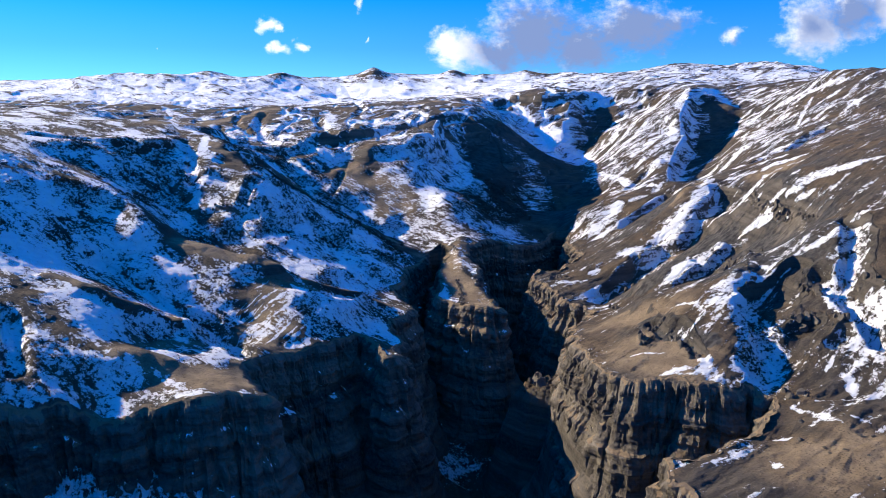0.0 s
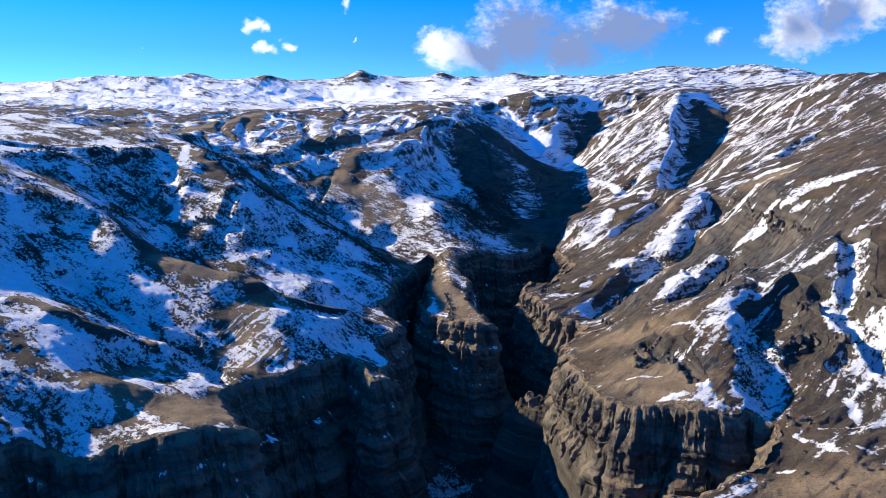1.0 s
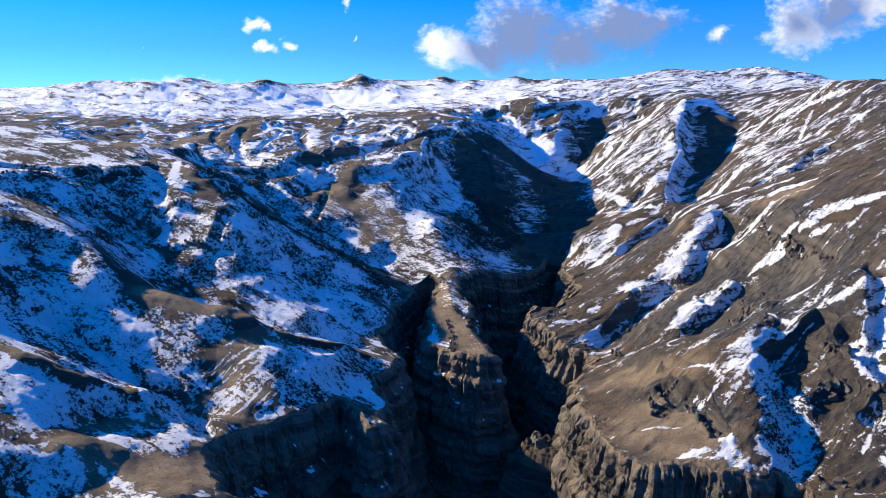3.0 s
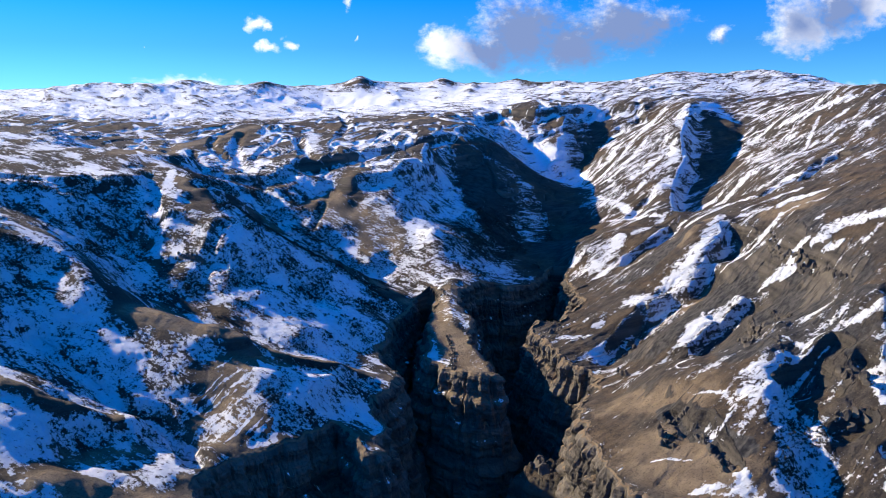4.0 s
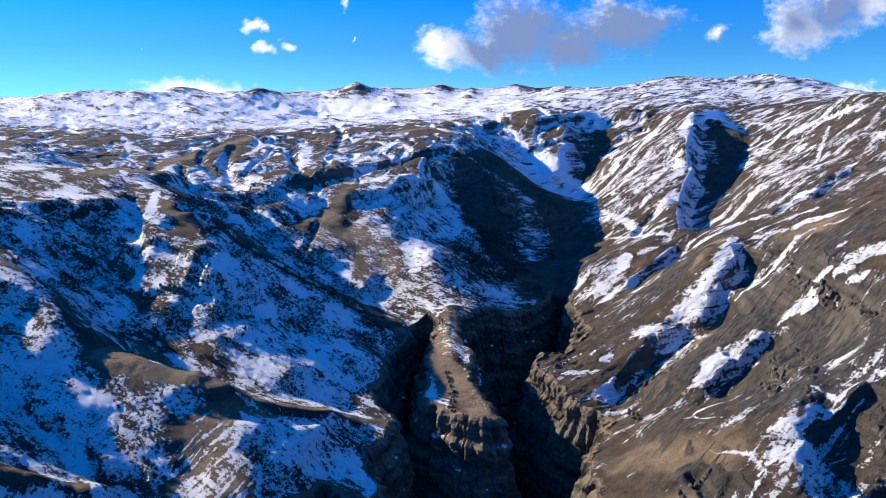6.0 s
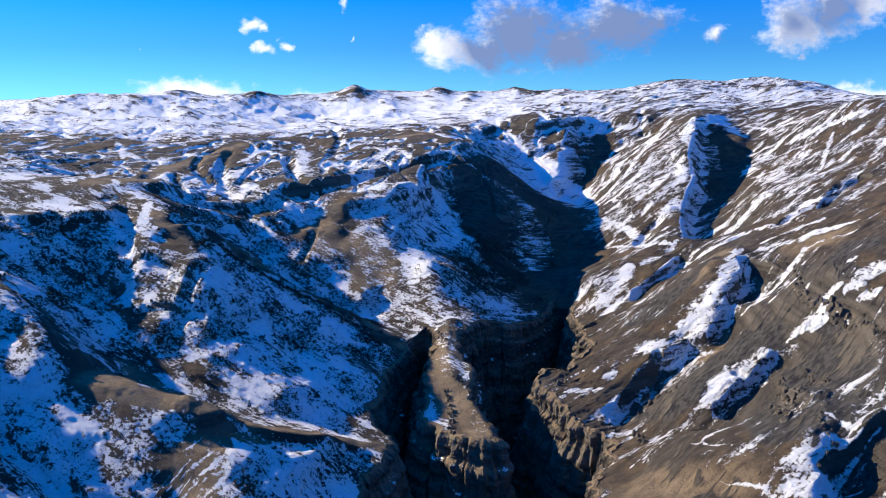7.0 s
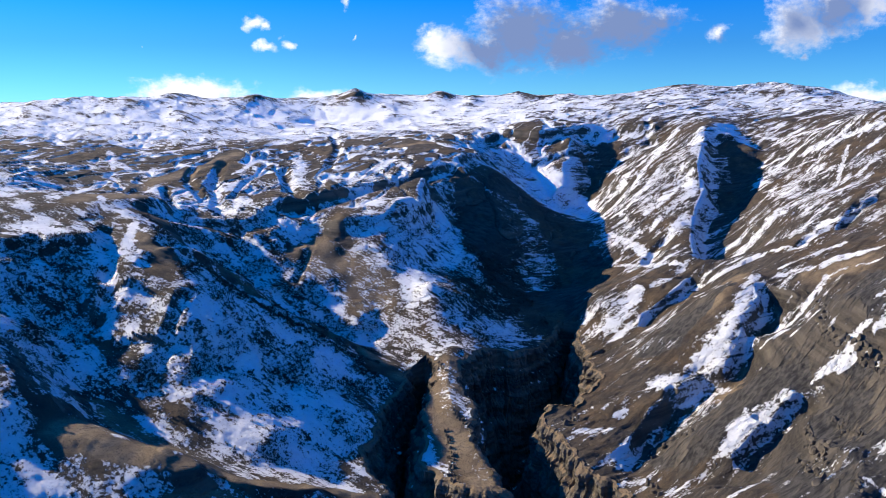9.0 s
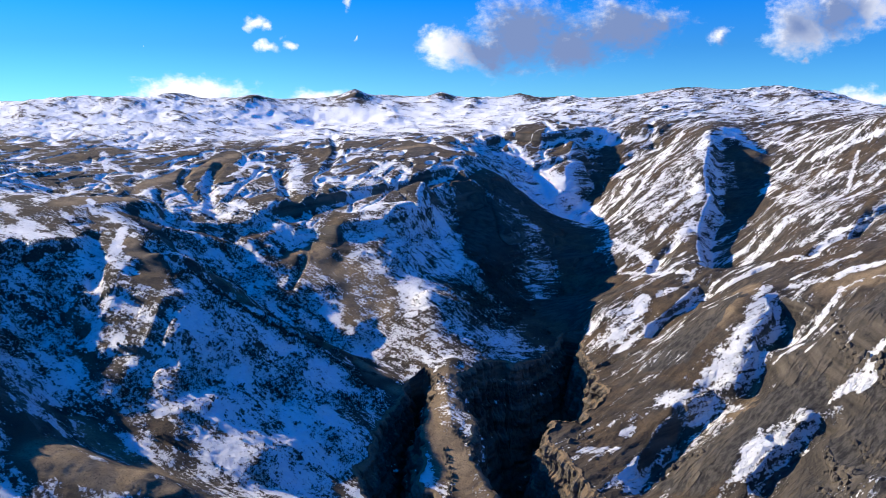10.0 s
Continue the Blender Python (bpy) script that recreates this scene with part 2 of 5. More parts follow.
def rock_material():
    n = Nodes("layered_rock")
    colour, beds, grain = rock_colour(n)
    crack = n.noise(3.5, 6, 0.7, (1.0, 1.0, 0.25))
    colour = n.mix(n.math("MULTIPLY", n.step(crack, 0.55, 0.7), 0.8), colour, (0.04, 0.035, 0.03, 1))
    relief = n.math("ADD", n.math("MULTIPLY", beds, 2.0), n.math("ADD", grain, n.math("MULTIPLY", crack, -1.6)))
    snow = n.step(n.math("ADD", n.attr("lie"), n.math("MULTIPLY", n.math("SUBTRACT", n.noise(2.5, 6, 0.7), 0.5), 1.2)), 1.0, 1.15)
    grass = n.mix(n.noise(3, 4), (0.13, 0.095, 0.06, 1), (0.21, 0.15, 0.095, 1))
    colour = n.mix(n.step(n.math("ADD", n.attr("turf"), n.math("MULTIPLY", n.math("SUBTRACT", grain, 0.5), 0.8)), 0.4, 0.6), colour, grass)
    colour = n.mix(snow, colour, (0.84, 0.86, 0.9, 1))
    return n.finish(colour, 0.9, n.bump(relief, 1.0, 1.4))


def shrub_material():
    n = Nodes("bare_shrub")
    info = n.tree.nodes.new("ShaderNodeNewGeometry").outputs["Random Per Island"]
    colour = n.mix(info, (0.028, 0.023, 0.018, 1), (0.085, 0.065, 0.05, 1))
    return n.finish(colour, 0.9)


GROUND_MAT, ROCK_MAT, SHRUB_MAT = ground_material(), rock_material(), shrub_material()


# ---- landform: noise ----
LATTICE = np.random.RandomState(7).rand(256, 256).astype(np.float32) * 2 - 1


def value_noise(x, y):
    """Smooth noise in -1..1 with cells of one unit."""
    fx, fy = np.floor(x), np.floor(y)
    u, v = (x - fx).astype(np.float32), (y - fy).astype(np.float32)
    i, j = fx.astype(np.int32) & 255, fy.astype(np.int32) & 255
    i1, j1 = (i + 1) & 255, (j + 1) & 255
    u, v = u * u * u * (u * (u * 6 - 15) + 10), v * v * v * (v * (v * 6 - 15) + 10)
    a = LATTICE[i, j] * (1 - u) + LATTICE[i1, j] * u
    b = LATTICE[i, j1] * (1 - u) + LATTICE[i1, j1] * u
    return a * (1 - v) + b * v


def fbm(x, y, size, octaves=4, gain=0.5, seed=0.0):
    total, amp, norm = 0.0, 1.0, 0.0
    for k in range(octaves):
        f = 2.03 ** k / size
        c, s = math.cos(0.7 * k + seed), math.sin(0.7 * k + seed)
        total = total + amp * value_noise((x * c - y * s) * f + 17.3 * k + seed * 5.1, (x * s + y * c) * f - 9.7 * k + seed * 3.7)
        norm += amp
        amp *= gain
    return total / norm


def ridged(x, y, size, octaves=4, gain=0.5, seed=0.0):
    total, amp, norm = 0.0, 1.0, 0.0
    for k in range(octaves):
        total = total + amp * (1 - 2 * np.abs(fbm(x, y, size / 2.1 ** k, 1, seed=seed + 1.3 * k)))
        norm += amp
        amp *= gain
    return total / norm


def smoothstep(a, b, v):
    t = np.clip((v - a) / (b - a), 0, 1)
    return t * t * (3 - 2 * t)


def along(line, x, y):
    """Distance from (x, y) to a polyline in plan, and the height interpolated along it."""
    best = np.full(x.shape, 1e9, np.float32)
    height = np.zeros(x.shape, np.float32)
    for (ax, ay, az), (bx, by, bz) in zip(line[:-1], line[1:]):
        dx, dy = bx - ax, by - ay
        s = np.clip(((x - ax) * dx + (y - ay) * dy) / (dx * dx + dy * dy), 0, 1)
        d = np.hypot(x - ax - s * dx, y - ay - s * dy)
        near = d < best
        best = np.where(near, d, best)
        height = np.where(near, az + s * (bz - az), height)
    return best, height


def inside(poly, x, y):
    """Signed distance to a closed outline in plan: positive inside."""
    odd = np.zeros(x.shape, bool)
    best = np.full(x.shape, 1e9, np.float32)
    for (ax, ay), (bx, by) in zip(poly, poly[1:] + poly[:1]):
        dx, dy = bx - ax, by - ay
        s = np.clip(((x - ax) * dx + (y - ay) * dy) / (dx * dx + dy * dy), 0, 1)
        best = np.minimum(best, np.hypot(x - ax - s * dx, y - ay - s * dy))
        if ay != by:
            odd ^= ((ay > y) != (by > y)) & (x < ax + (y - ay) / (by - ay) * dx)
    return np.where(odd, best, -best)


# ---- landform: crests, slopes and valley floors (x, y, height) ----
LINES = []


def landform(*nodes):
    LINES.append(nodes)


# left side, nearest to farthest
landform((-144, 308, 143), (-128, 277, 143), (-115, 296, 144))
landform((-182, 279, 149), (-176, 250, 142), (-174, 305, 146), (-183, 349, 145))
landform((-201, 348, 160), (-223, 332, 166), (-239, 395, 171), (-249, 460, 166))
landform((-179, 387, 145), (-161, 386, 135), (-138, 389, 126), (-113, 346, 128), (-135, 420, 133))
landform((-140, 455, 155), (-112, 436, 145), (-101, 410, 134), (-90, 457, 140), (-74, 491, 133))
landform((-63, 440, 119), (-44, 442, 114), (-35, 405, 114))
landform((-294, 527, 209), (-250, 504, 193), (-236, 513, 186), (-222, 500, 176), (-187, 485, 174), (-151, 477, 168), (-129, 471, 165), (-96, 484, 141), (-68, 512, 119), (-37, 515, 110))
landform((-243, 602, 170), (-228, 544, 163), (-197, 590, 161), (-169, 567, 150), (-140, 549, 138), (-108, 546, 134), (-64, 562, 114), (-50, 572, 113))
landform((-328, 640, 207), (-309, 669, 207), (-284, 674, 205), (-255, 640, 187), (-216, 602, 174), (-158, 611, 155), (-114, 607, 136), (-85, 593, 130), (-57, 585, 121))
landform((-209, 645, 204), (-197, 616, 177), (-64, 624, 122), (-33, 651, 107))
landform((-381, 677, 246), (-354, 712, 240), (-307, 744, 233), (-245, 726, 217), (-210, 712, 208), (-183, 731, 182), (-137, 703, 167), (-88, 695, 139), (-63, 707, 122), (-36, 695, 116))
landform((-256, 937, 215), (-159, 872, 181), (-138, 809, 163), (-119, 787, 141), (-70, 765, 136))
landform((-187, 747, 192), (-169, 782, 168), (-157, 788, 157))
# hill between the two arms of the gorge, and its tail
landform((-156, 940, 207), (-142, 874, 190), (-98, 865, 175), (-54, 896, 205), (-41, 782, 149))
landform((-139, 955, 216), (-116, 959, 217), (-14, 963, 223), (-22, 1038, 232), (27, 1113, 248), (59, 1220, 252))
landform((-10, 802, 157), (1, 799, 168), (1, 757, 138), (22, 712, 126), (7, 695, 118), (8, 650, 114), (1, 624, 111), (26, 610, 115), (31, 578, 109), (1, 569, 104), (-4, 551, 103), (16, 542, 103), (47, 522, 105))
landform((126, 1132, 209), (79, 1000, 184), (105, 987, 180), (64, 909, 161), (111, 905, 132), (180, 965, 125), (94, 731, 104))
# right arm of the valley and the bluff at its head
landform((140, 785, 92), (264, 1200, 148), (300, 1300, 165))
landform((193, 1425, 258), (344, 1534, 275), (382, 1483, 246), (402, 1424, 229), (254, 1409, 242), (184, 1350, 206), (233, 1257, 178), (243, 1246, 146))
# right side, farthest to nearest
landform((475, 1458, 267), (443, 1412, 241), (560, 1372, 285), (463, 1243, 254), (403, 1121, 218), (429, 1096, 213), (347, 991, 184), (296, 918, 157))
landform((329, 1220, 213), (316, 1131, 190), (277, 1152, 159), (320, 1036, 174), (291, 959, 149), (271, 979, 148), (244, 966, 130), (217, 913, 121))
landform((565, 1246, 262), (540, 1193, 235), (463, 1064, 201), (356, 925, 163), (310, 870, 170))
landform((628, 1161, 275), (569, 1050, 244), (575, 964, 243), (442, 944, 199), (473, 838, 224), (478, 805, 227), (427, 824, 208), (348, 726, 199))
landform((322, 794, 173), (277, 811, 148), (225, 783, 126), (220, 808, 129), (173, 817, 108))
landform((325, 710, 186), (316, 630, 184), (281, 652, 172), (268, 654, 165), (225, 637, 138), (255, 622, 140), (219, 702, 141))
landform((341, 584, 218), (319, 574, 207), (327, 607, 212), (299, 567, 178), (292, 526, 171), (261, 532, 154), (259, 559, 157), (233, 552, 143), (201, 541, 135), (183, 541, 122))
landform((178, 625, 122), (191, 606, 123), (151, 610, 117), (125, 611, 107), (134, 563, 107), (144, 508, 107), (153, 530, 105))
landform((317, 503, 208), (292, 434, 207), (259, 384, 173), (251, 428, 180), (235, 484, 157), (201, 459, 152), (176, 482, 137))
landform((201, 400, 164), (190, 377, 161), (175, 377, 160), (218, 357, 146), (236, 342, 153), (197, 321, 135), (175, 308, 129))
landform((127, 365, 136), (110, 388, 125), (132, 329, 135), (146, 312, 135))
landform((173, 281, 125), (181, 277, 131), (199, 295, 136), (190, 243, 139), (240, 290, 140))
landform((380, 480, 235), (420, 620, 245), (500, 700, 255), (330, 250, 175), (300, 60, 160), (500, 300, 250))
# left ground out of view; nearer points raised to shade the left foreground
landform((-360, 440, 224), (-385, 500, 238), (-385, 550, 242), (-330, 250, 204), (-300, 60, 180), (-470, 500, 256), (-560, 300, 235))
# plateau and far hills
landform((-519, 940, 259), (-455, 948, 237), (-472, 1100, 244), (-590, 1212, 257), (-556, 1428, 238), (-325, 891, 240), (-292, 868, 222))
landform((-285, 976, 226), (-277, 1062, 233), (-298, 1269, 252), (-230, 1247, 236), (-174, 1334, 252), (-56, 1220, 255), (-30, 1704, 263), (236, 1548, 288), (376, 1609, 298), (106, 1856, 280))
landform((-326, 1984, 246), (-98, 1986, 282), (-900, 1500, 255), (-1300, 1700, 262), (-800, 900, 258), (812, 1783, 312), (699, 1165, 318), (900, 1300, 325), (1200, 1700, 296))
# skyline range
landform((-1700, 2120, 300), (-1400, 2120, 309), (-1150, 2122, 315), (-900, 2130, 316), (-760, 2130, 323), (-640, 2130, 312), (-531, 2124, 319), (-380, 2130, 309), (-300, 2130, 316), (-227, 2130, 334), (-150, 2125, 322))
landform((-60, 2110, 318), (20, 2100, 325), (120, 2090, 318), (265, 2075, 328), (400, 2060, 324), (520, 2040, 324), (640, 2020, 343), (759, 1997, 356), (850, 1990, 350), (960, 1980, 357), (1060, 1970, 353), (1150, 1968, 338), (1230, 1965, 308), (1500, 1960, 295))
landform((-1500, 2700, 230), (-500, 2700, 240), (500, 2700, 250), (1500, 2700, 260), (-1500, 4000, 150), (0, 4200, 150), (1800, 4000, 150))
landform((-1500, -300, 230), (-600, -300, 215), (600, -300, 215), (1500, -300, 230), (-1500, 900, 270), (1500, 900, 330))


# far plateau and range
landform((-219, 2129, 330), (-530, 2116, 318), (715, 2010, 358), (703, 1164, 322), (595, 1409, 288), (350, 1516, 280), (143, 1501, 264), (57, 1341, 260), (-174, 1350, 248), (-224, 1240, 240), (-281, 973, 220), (-314, 792, 240))
# hill and its tail
landform((-141, 913, 209), (-48, 911, 216), (-1, 1003, 240), (1, 805, 154), (-42, 782, 133), (-15, 694, 108), (19, 712, 122), (25, 609, 115), (5, 554, 102), (32, 509, 113), (105, 992, 182), (262, 1197, 150))
# right slope under the bluff
landform((235, 1259, 178), (196, 1276, 180), (277, 1106, 161), (313, 855, 168), (350, 901, 167), (548, 1220, 248), (194, 790, 122), (281, 815, 149), (176, 602, 122), (315, 712, 187), (264, 557, 154), (199, 522, 128))
# near right slope
landform((153, 435, 145), (195, 401, 166), (248, 427, 180), (194, 374, 154), (309, 600, 194), (292, 554, 174), (310, 508, 199), (143, 416, 136), (144, 561, 104))
# left spur
landform((-248, 683, 216), (-264, 657, 206), (-238, 512, 185), (-155, 477, 166), (-113, 483, 146), (-35, 520, 106), (-39, 456, 112), (-124, 470, 153), (-155, 410, 136), (-194, 435, 148), (-210, 601, 169), (-102, 587, 132))
# left slope
landform((-368, 702, 241), (-254, 732, 230), (-193, 747, 190), (-104, 750, 130), (-166, 567, 148), (-283, 514, 194), (-380, 662, 237), (-300, 613, 192), (-172, 392, 147), (-237, 460, 167), (-61, 595, 123))
# rims nearest to the camera
landform((-151, 311, 143), (-125, 279, 146), (-176, 270, 136), (137, 330, 137), (239, 422, 183), (188, 309, 131), (227, 320, 139))
# left and right crests
landform((-237, 508, 186), (-152, 477, 169), (-281, 731, 228), (-249, 689, 210), (-159, 824, 166), (-64, 726, 123), (322, 873, 163), (480, 1070, 207), (332, 709, 189), (206, 536, 133), (279, 555, 158), (302, 554, 177))
# plateau edge
landform((-388, 666, 245), (-336, 701, 237), (-351, 823, 248), (-243, 723, 225), (-267, 896, 213), (-223, 901, 209), (-178, 990, 226), (-98, 1033, 228), (-25, 1054, 242), (-151, 767, 150), (-216, 698, 210), (-173, 761, 170))
# hill face
landform((33, 1122, 251), (89, 1244, 248), (180, 1321, 185), (-106, 896, 210), (-160, 888, 191), (-127, 766, 149), (-80, 715, 134), (-35, 970, 219), (-141, 875, 175), (-111, 814, 160))
# shaded face and valley
landform((97, 932, 152), (39, 1003, 188), (81, 1007, 192), (264, 1034, 149), (228, 915, 135), (168, 823, 108), (166, 922, 115), (90, 730, 106), (5, 1004, 213), (341, 1242, 208), (311, 1065, 176), (365, 1072, 202))
# bluff and knob
landform((224, 1440, 274), (279, 1410, 258), (398, 1425, 233), (374, 1504, 268), (462, 1466, 274), (457, 1420, 244), (256, 1377, 230), (168, 1416, 242), (498, 1305, 289), (413, 1124, 242), (356, 993, 180), (455, 1032, 200))
# right plateau
landform((495, 932, 228), (594, 1044, 259), (455, 817, 216), (512, 844, 236), (450, 952, 206), (415, 941, 180), (602, 941, 258), (382, 763, 205), (280, 711, 184), (275, 651, 170))
# right gullies
landform((269, 877, 153), (223, 839, 143), (192, 821, 129), (222, 768, 122), (250, 770, 135), (164, 740, 104), (220, 632, 134), (250, 620, 141), (185, 587, 112), (157, 574, 108), (302, 657, 162), (308, 562, 186))
# near gully
landform((268, 437, 194), (284, 492, 180), (220, 500, 138), (160, 524, 108), (150, 393, 146), (131, 462, 118), (238, 405, 170), (221, 383, 156), (209, 361, 158), (175, 374, 155), (142, 365, 139), (219, 357, 149))
# left ravines
landform((-328, 623, 204), (-286, 630, 181), (-229, 574, 161), (-221, 636, 187), (-241, 648, 197), (-184, 628, 188), (-150, 589, 154), (-321, 572, 215), (-286, 501, 191), (-230, 477, 175))
# lower left
landform((-208, 472, 169), (-188, 380, 153), (-210, 382, 164), (-155, 380, 135), (-185, 367, 144), (-123, 423, 139), (-102, 393, 122), (-130, 380, 135), (-81, 490, 134), (-62, 525, 110), (-74, 430, 127))
# left foreground
landform((-171, 328, 152), (-138, 390, 125), (-166, 399, 140), (-206, 386, 159), (-191, 295, 152), (-184, 297, 145), (-179, 318, 157), (225, 339, 147), (253, 362, 166))

# ---- landform: crests, edges and gully beds, each a crease (x, y, height) ----
CREASES = []


def crease(*line):
    CREASES.append(line)


# plateau edge over the left slope
crease((-446, 690, 249), (-414, 690, 244), (-382, 690, 241), (-361, 690, 242), (-336, 703, 238), (-315, 718, 238), (-308, 735, 234))
# snowy nose and spur between the left ravines
crease((-348, 822, 247), (-307, 765, 234), (-280, 731, 227), (-255, 690, 219), (-263, 657, 207))
# long spur down to the gorge
crease((-313, 792, 239), (-276, 760, 236), (-254, 735, 231), (-242, 723, 225), (-216, 737, 214), (-201, 742, 200), (-189, 742, 191), (-164, 730, 176), (-138, 716, 163), (-115, 718, 151), (-99, 724, 139), (-80, 715, 134), (-66, 724, 120))
# rim of the back ravine
crease((-332, 860, 242), (-300, 870, 222), (-267, 896, 212), (-223, 901, 211), (-211, 910, 215), (-201, 930, 223))
# bed of the back ravine
crease((-230, 800, 185), (-185, 785, 158), (-140, 762, 140), (-95, 748, 121), (-62, 738, 112))
# hill shoulder
crease((-162, 826, 169), (-161, 852, 178), (-160, 886, 190), (-151, 900, 199), (-139, 911, 202), (-122, 905, 206), (-106, 896, 211), (-77, 905, 213), (-47, 911, 216), (-33, 924, 223), (-17, 945, 225), (4, 990, 219))
# hill top edge
crease((-201, 930, 223), (-173, 964, 230), (-134, 1000, 228), (-96, 1032, 231), (-55, 1045, 237), (-25, 1054, 244), (2, 1085, 250), (34, 1122, 253), (60, 1180, 260), (89, 1235, 248), (134, 1262, 217), (172, 1268, 189), (197, 1252, 172), (230, 1222, 151), (260, 1195, 146))
# foot of the hill's top step
crease((-153, 938, 210), (-129, 955, 215), (-91, 968, 216), (-51, 970, 222), (-23, 985, 231), (-1, 1003, 239))
# hill rib
crease((34, 1122, 251), (19, 1050, 238), (7, 1004, 214), (1, 950, 194), (-7, 890, 178), (-13, 850, 164), (-1, 815, 155), (17, 800, 154))
# snow bump front
crease((4, 806, 155), (-16, 790, 144), (-42, 781, 134), (-59, 757, 121), (-39, 725, 112), (-14, 695, 109))
# bluff rim
crease((57, 1333, 259), (97, 1420, 261), (143, 1490, 265), (175, 1480, 268), (225, 1442, 275), (293, 1480, 279), (348, 1512, 280), (373, 1500, 264), (389, 1462, 249), (403, 1420, 226))
# buttress of the bluff and the shaded hollow beside it
crease((293, 1480, 279), (280, 1412, 259), (262, 1375, 237), (249, 1312, 206), (243, 1276, 186))
crease((352, 1450, 236), (332, 1385, 207), (315, 1322, 185), (288, 1250, 163))
# bluff foot
crease((163, 1370, 220), (179, 1320, 205), (196, 1276, 179), (236, 1258, 175), (250, 1222, 156), (263, 1200, 151))
# side bluff behind the valley
crease((378, 1510, 270), (423, 1500, 279), (463, 1475, 280), (465, 1440, 262), (456, 1420, 241))
# crest of the knob
crease((577, 1420, 292), (503, 1317, 288), (448, 1200, 264), (412, 1124, 242), (409, 1085, 214), (373, 1030, 191), (350, 985, 177), (320, 900, 169), (312, 858, 167))
# back edge of the knob
crease((577, 1420, 292), (594, 1409, 287), (613, 1390, 276), (601, 1330, 263), (582, 1270, 250))
# gully under the knob
crease((563, 1225, 236), (514, 1140, 218), (466, 1045, 202), (442, 1010, 191), (389, 945, 178), (345, 885, 165), (313, 850, 164))
# first gully: edge
crease((301, 842, 156), (280, 818, 152), (262, 806, 144), (244, 795, 136), (226, 785, 130), (218, 768, 121))
# first gully: bed
crease((301, 830, 148), (282, 806, 143), (251, 770, 136), (229, 765, 121), (207, 760, 112), (170, 752, 104))
# second gully: edge
crease((316, 716, 192), (304, 708, 187), (298, 690, 180), (273, 665, 170), (261, 645, 157), (245, 630, 146), (228, 634, 134), (209, 624, 132), (192, 612, 126), (174, 602, 119), (155, 585, 108), (143, 565, 107))
# second gully: bed
crease((328, 700, 189), (316, 690, 175), (300, 676, 166), (280, 657, 156), (256, 632, 142), (233, 618, 131), (210, 604, 121), (187, 591, 109), (167, 574, 103), (148, 558, 95))
# third gully: edge
crease((268, 562, 157), (250, 556, 149), (240, 548, 144), (220, 536, 140), (199, 522, 130))
# third gully: bed
crease((276, 558, 154), (256, 547, 142), (235, 531, 135), (213, 516, 126), (194, 506, 117))
# near scarp edge
crease((185, 408, 164), (197, 402, 170), (213, 411, 170), (230, 417, 171), (239, 422, 177), (250, 426, 183))
# near scarp foot
crease((204, 404, 165), (215, 401, 155), (223, 396, 152), (231, 398, 155), (240, 405, 170))
# near gully bed
crease((213, 392, 153), (205, 372, 141), (199, 352, 134), (190, 325, 128))
# edge of the near gully
crease((172, 376, 156), (194, 374, 155), (182, 350, 149), (172, 324, 138))
# brown crest
crease((-378, 610, 227), (-357, 598, 222), (-320, 570, 215), (-283, 535, 207), (-260, 518, 198), (-240, 510, 187), (-225, 507, 179), (-202, 498, 173), (-179, 488, 169), (-157, 479, 167), (-138, 477, 162), (-127, 478, 155), (-115, 486, 144), (-97, 489, 137), (-82, 494, 132), (-67, 501, 124), (-52, 507, 117), (-40, 509, 112), (-33, 508, 109))
# ravine behind the brown crest
crease((-262, 582, 172), (-235, 554, 158), (-205, 530, 149), (-170, 521, 141), (-130, 522, 130), (-85, 530, 118), (-50, 540, 110))
# brown shelf foot
crease((-244, 486, 188), (-223, 475, 174), (-207, 471, 169), (-188, 472, 168), (-172, 473, 167))
# low crest
crease((-230, 380, 175), (-221, 379, 172), (-206, 377, 167), (-196, 377, 160), (-186, 378, 155), (-178, 384, 150), (-170, 388, 149))
# face left gully
crease((-159, 462, 161), (-165, 440, 149), (-161, 418, 139), (-152, 402, 133), (-144, 390, 128))


def along_creases():
    """Points every ten to thirty metres along the creases."""
    pts = []
    for line in CREASES:
        for a, b in zip(line[:-1], line[1:]):
            a, b = np.array(a, float), np.array(b, float)
            n = max(1, int(math.hypot(*(b - a)[:2]) / (7 + a[1] / 90)))
            pts += [a + (b - a) * k / n for k in range(n)]
        pts.append(np.array(line[-1], float))
    return pts

NODES = np.array([p for line in LINES for p in line] + along_creases(), np.float64)
SOFT = 6.0


def fit_sheet(nodes):
    """A smooth sheet through the landform lines: weights of the multiquadric and its plane."""
    n = len(nodes)
    r = np.sqrt(((nodes[:, None, :2] - nodes[None, :, :2]) ** 2).sum(-1) + SOFT ** 2)
    plane = np.c_[np.ones(n), nodes[:, :2] / 1000]
    m = np.block([[r - 2.5 * np.eye(n), plane], [plane.T, np.zeros((3, 3))]])
    return np.linalg.solve(m, np.r_[nodes[:, 2], 0, 0, 0])


def sheet(x, y):
    flat_x, flat_y = x.ravel().astype(np.float32), y.ravel().astype(np.float32)
    z = (WEIGHTS[-3] + WEIGHTS[-2] * flat_x / 1000 + WEIGHTS[-1] * flat_y / 1000).astype(np.float32)
    for (nx, ny, _), w in zip(NODES, WEIGHTS):
        z += np.float32(w) * np.sqrt((flat_x - np.float32(nx)) ** 2 + (flat_y - np.float32(ny)) ** 2 + np.float32(SOFT ** 2))
    return z.reshape(x.shape)


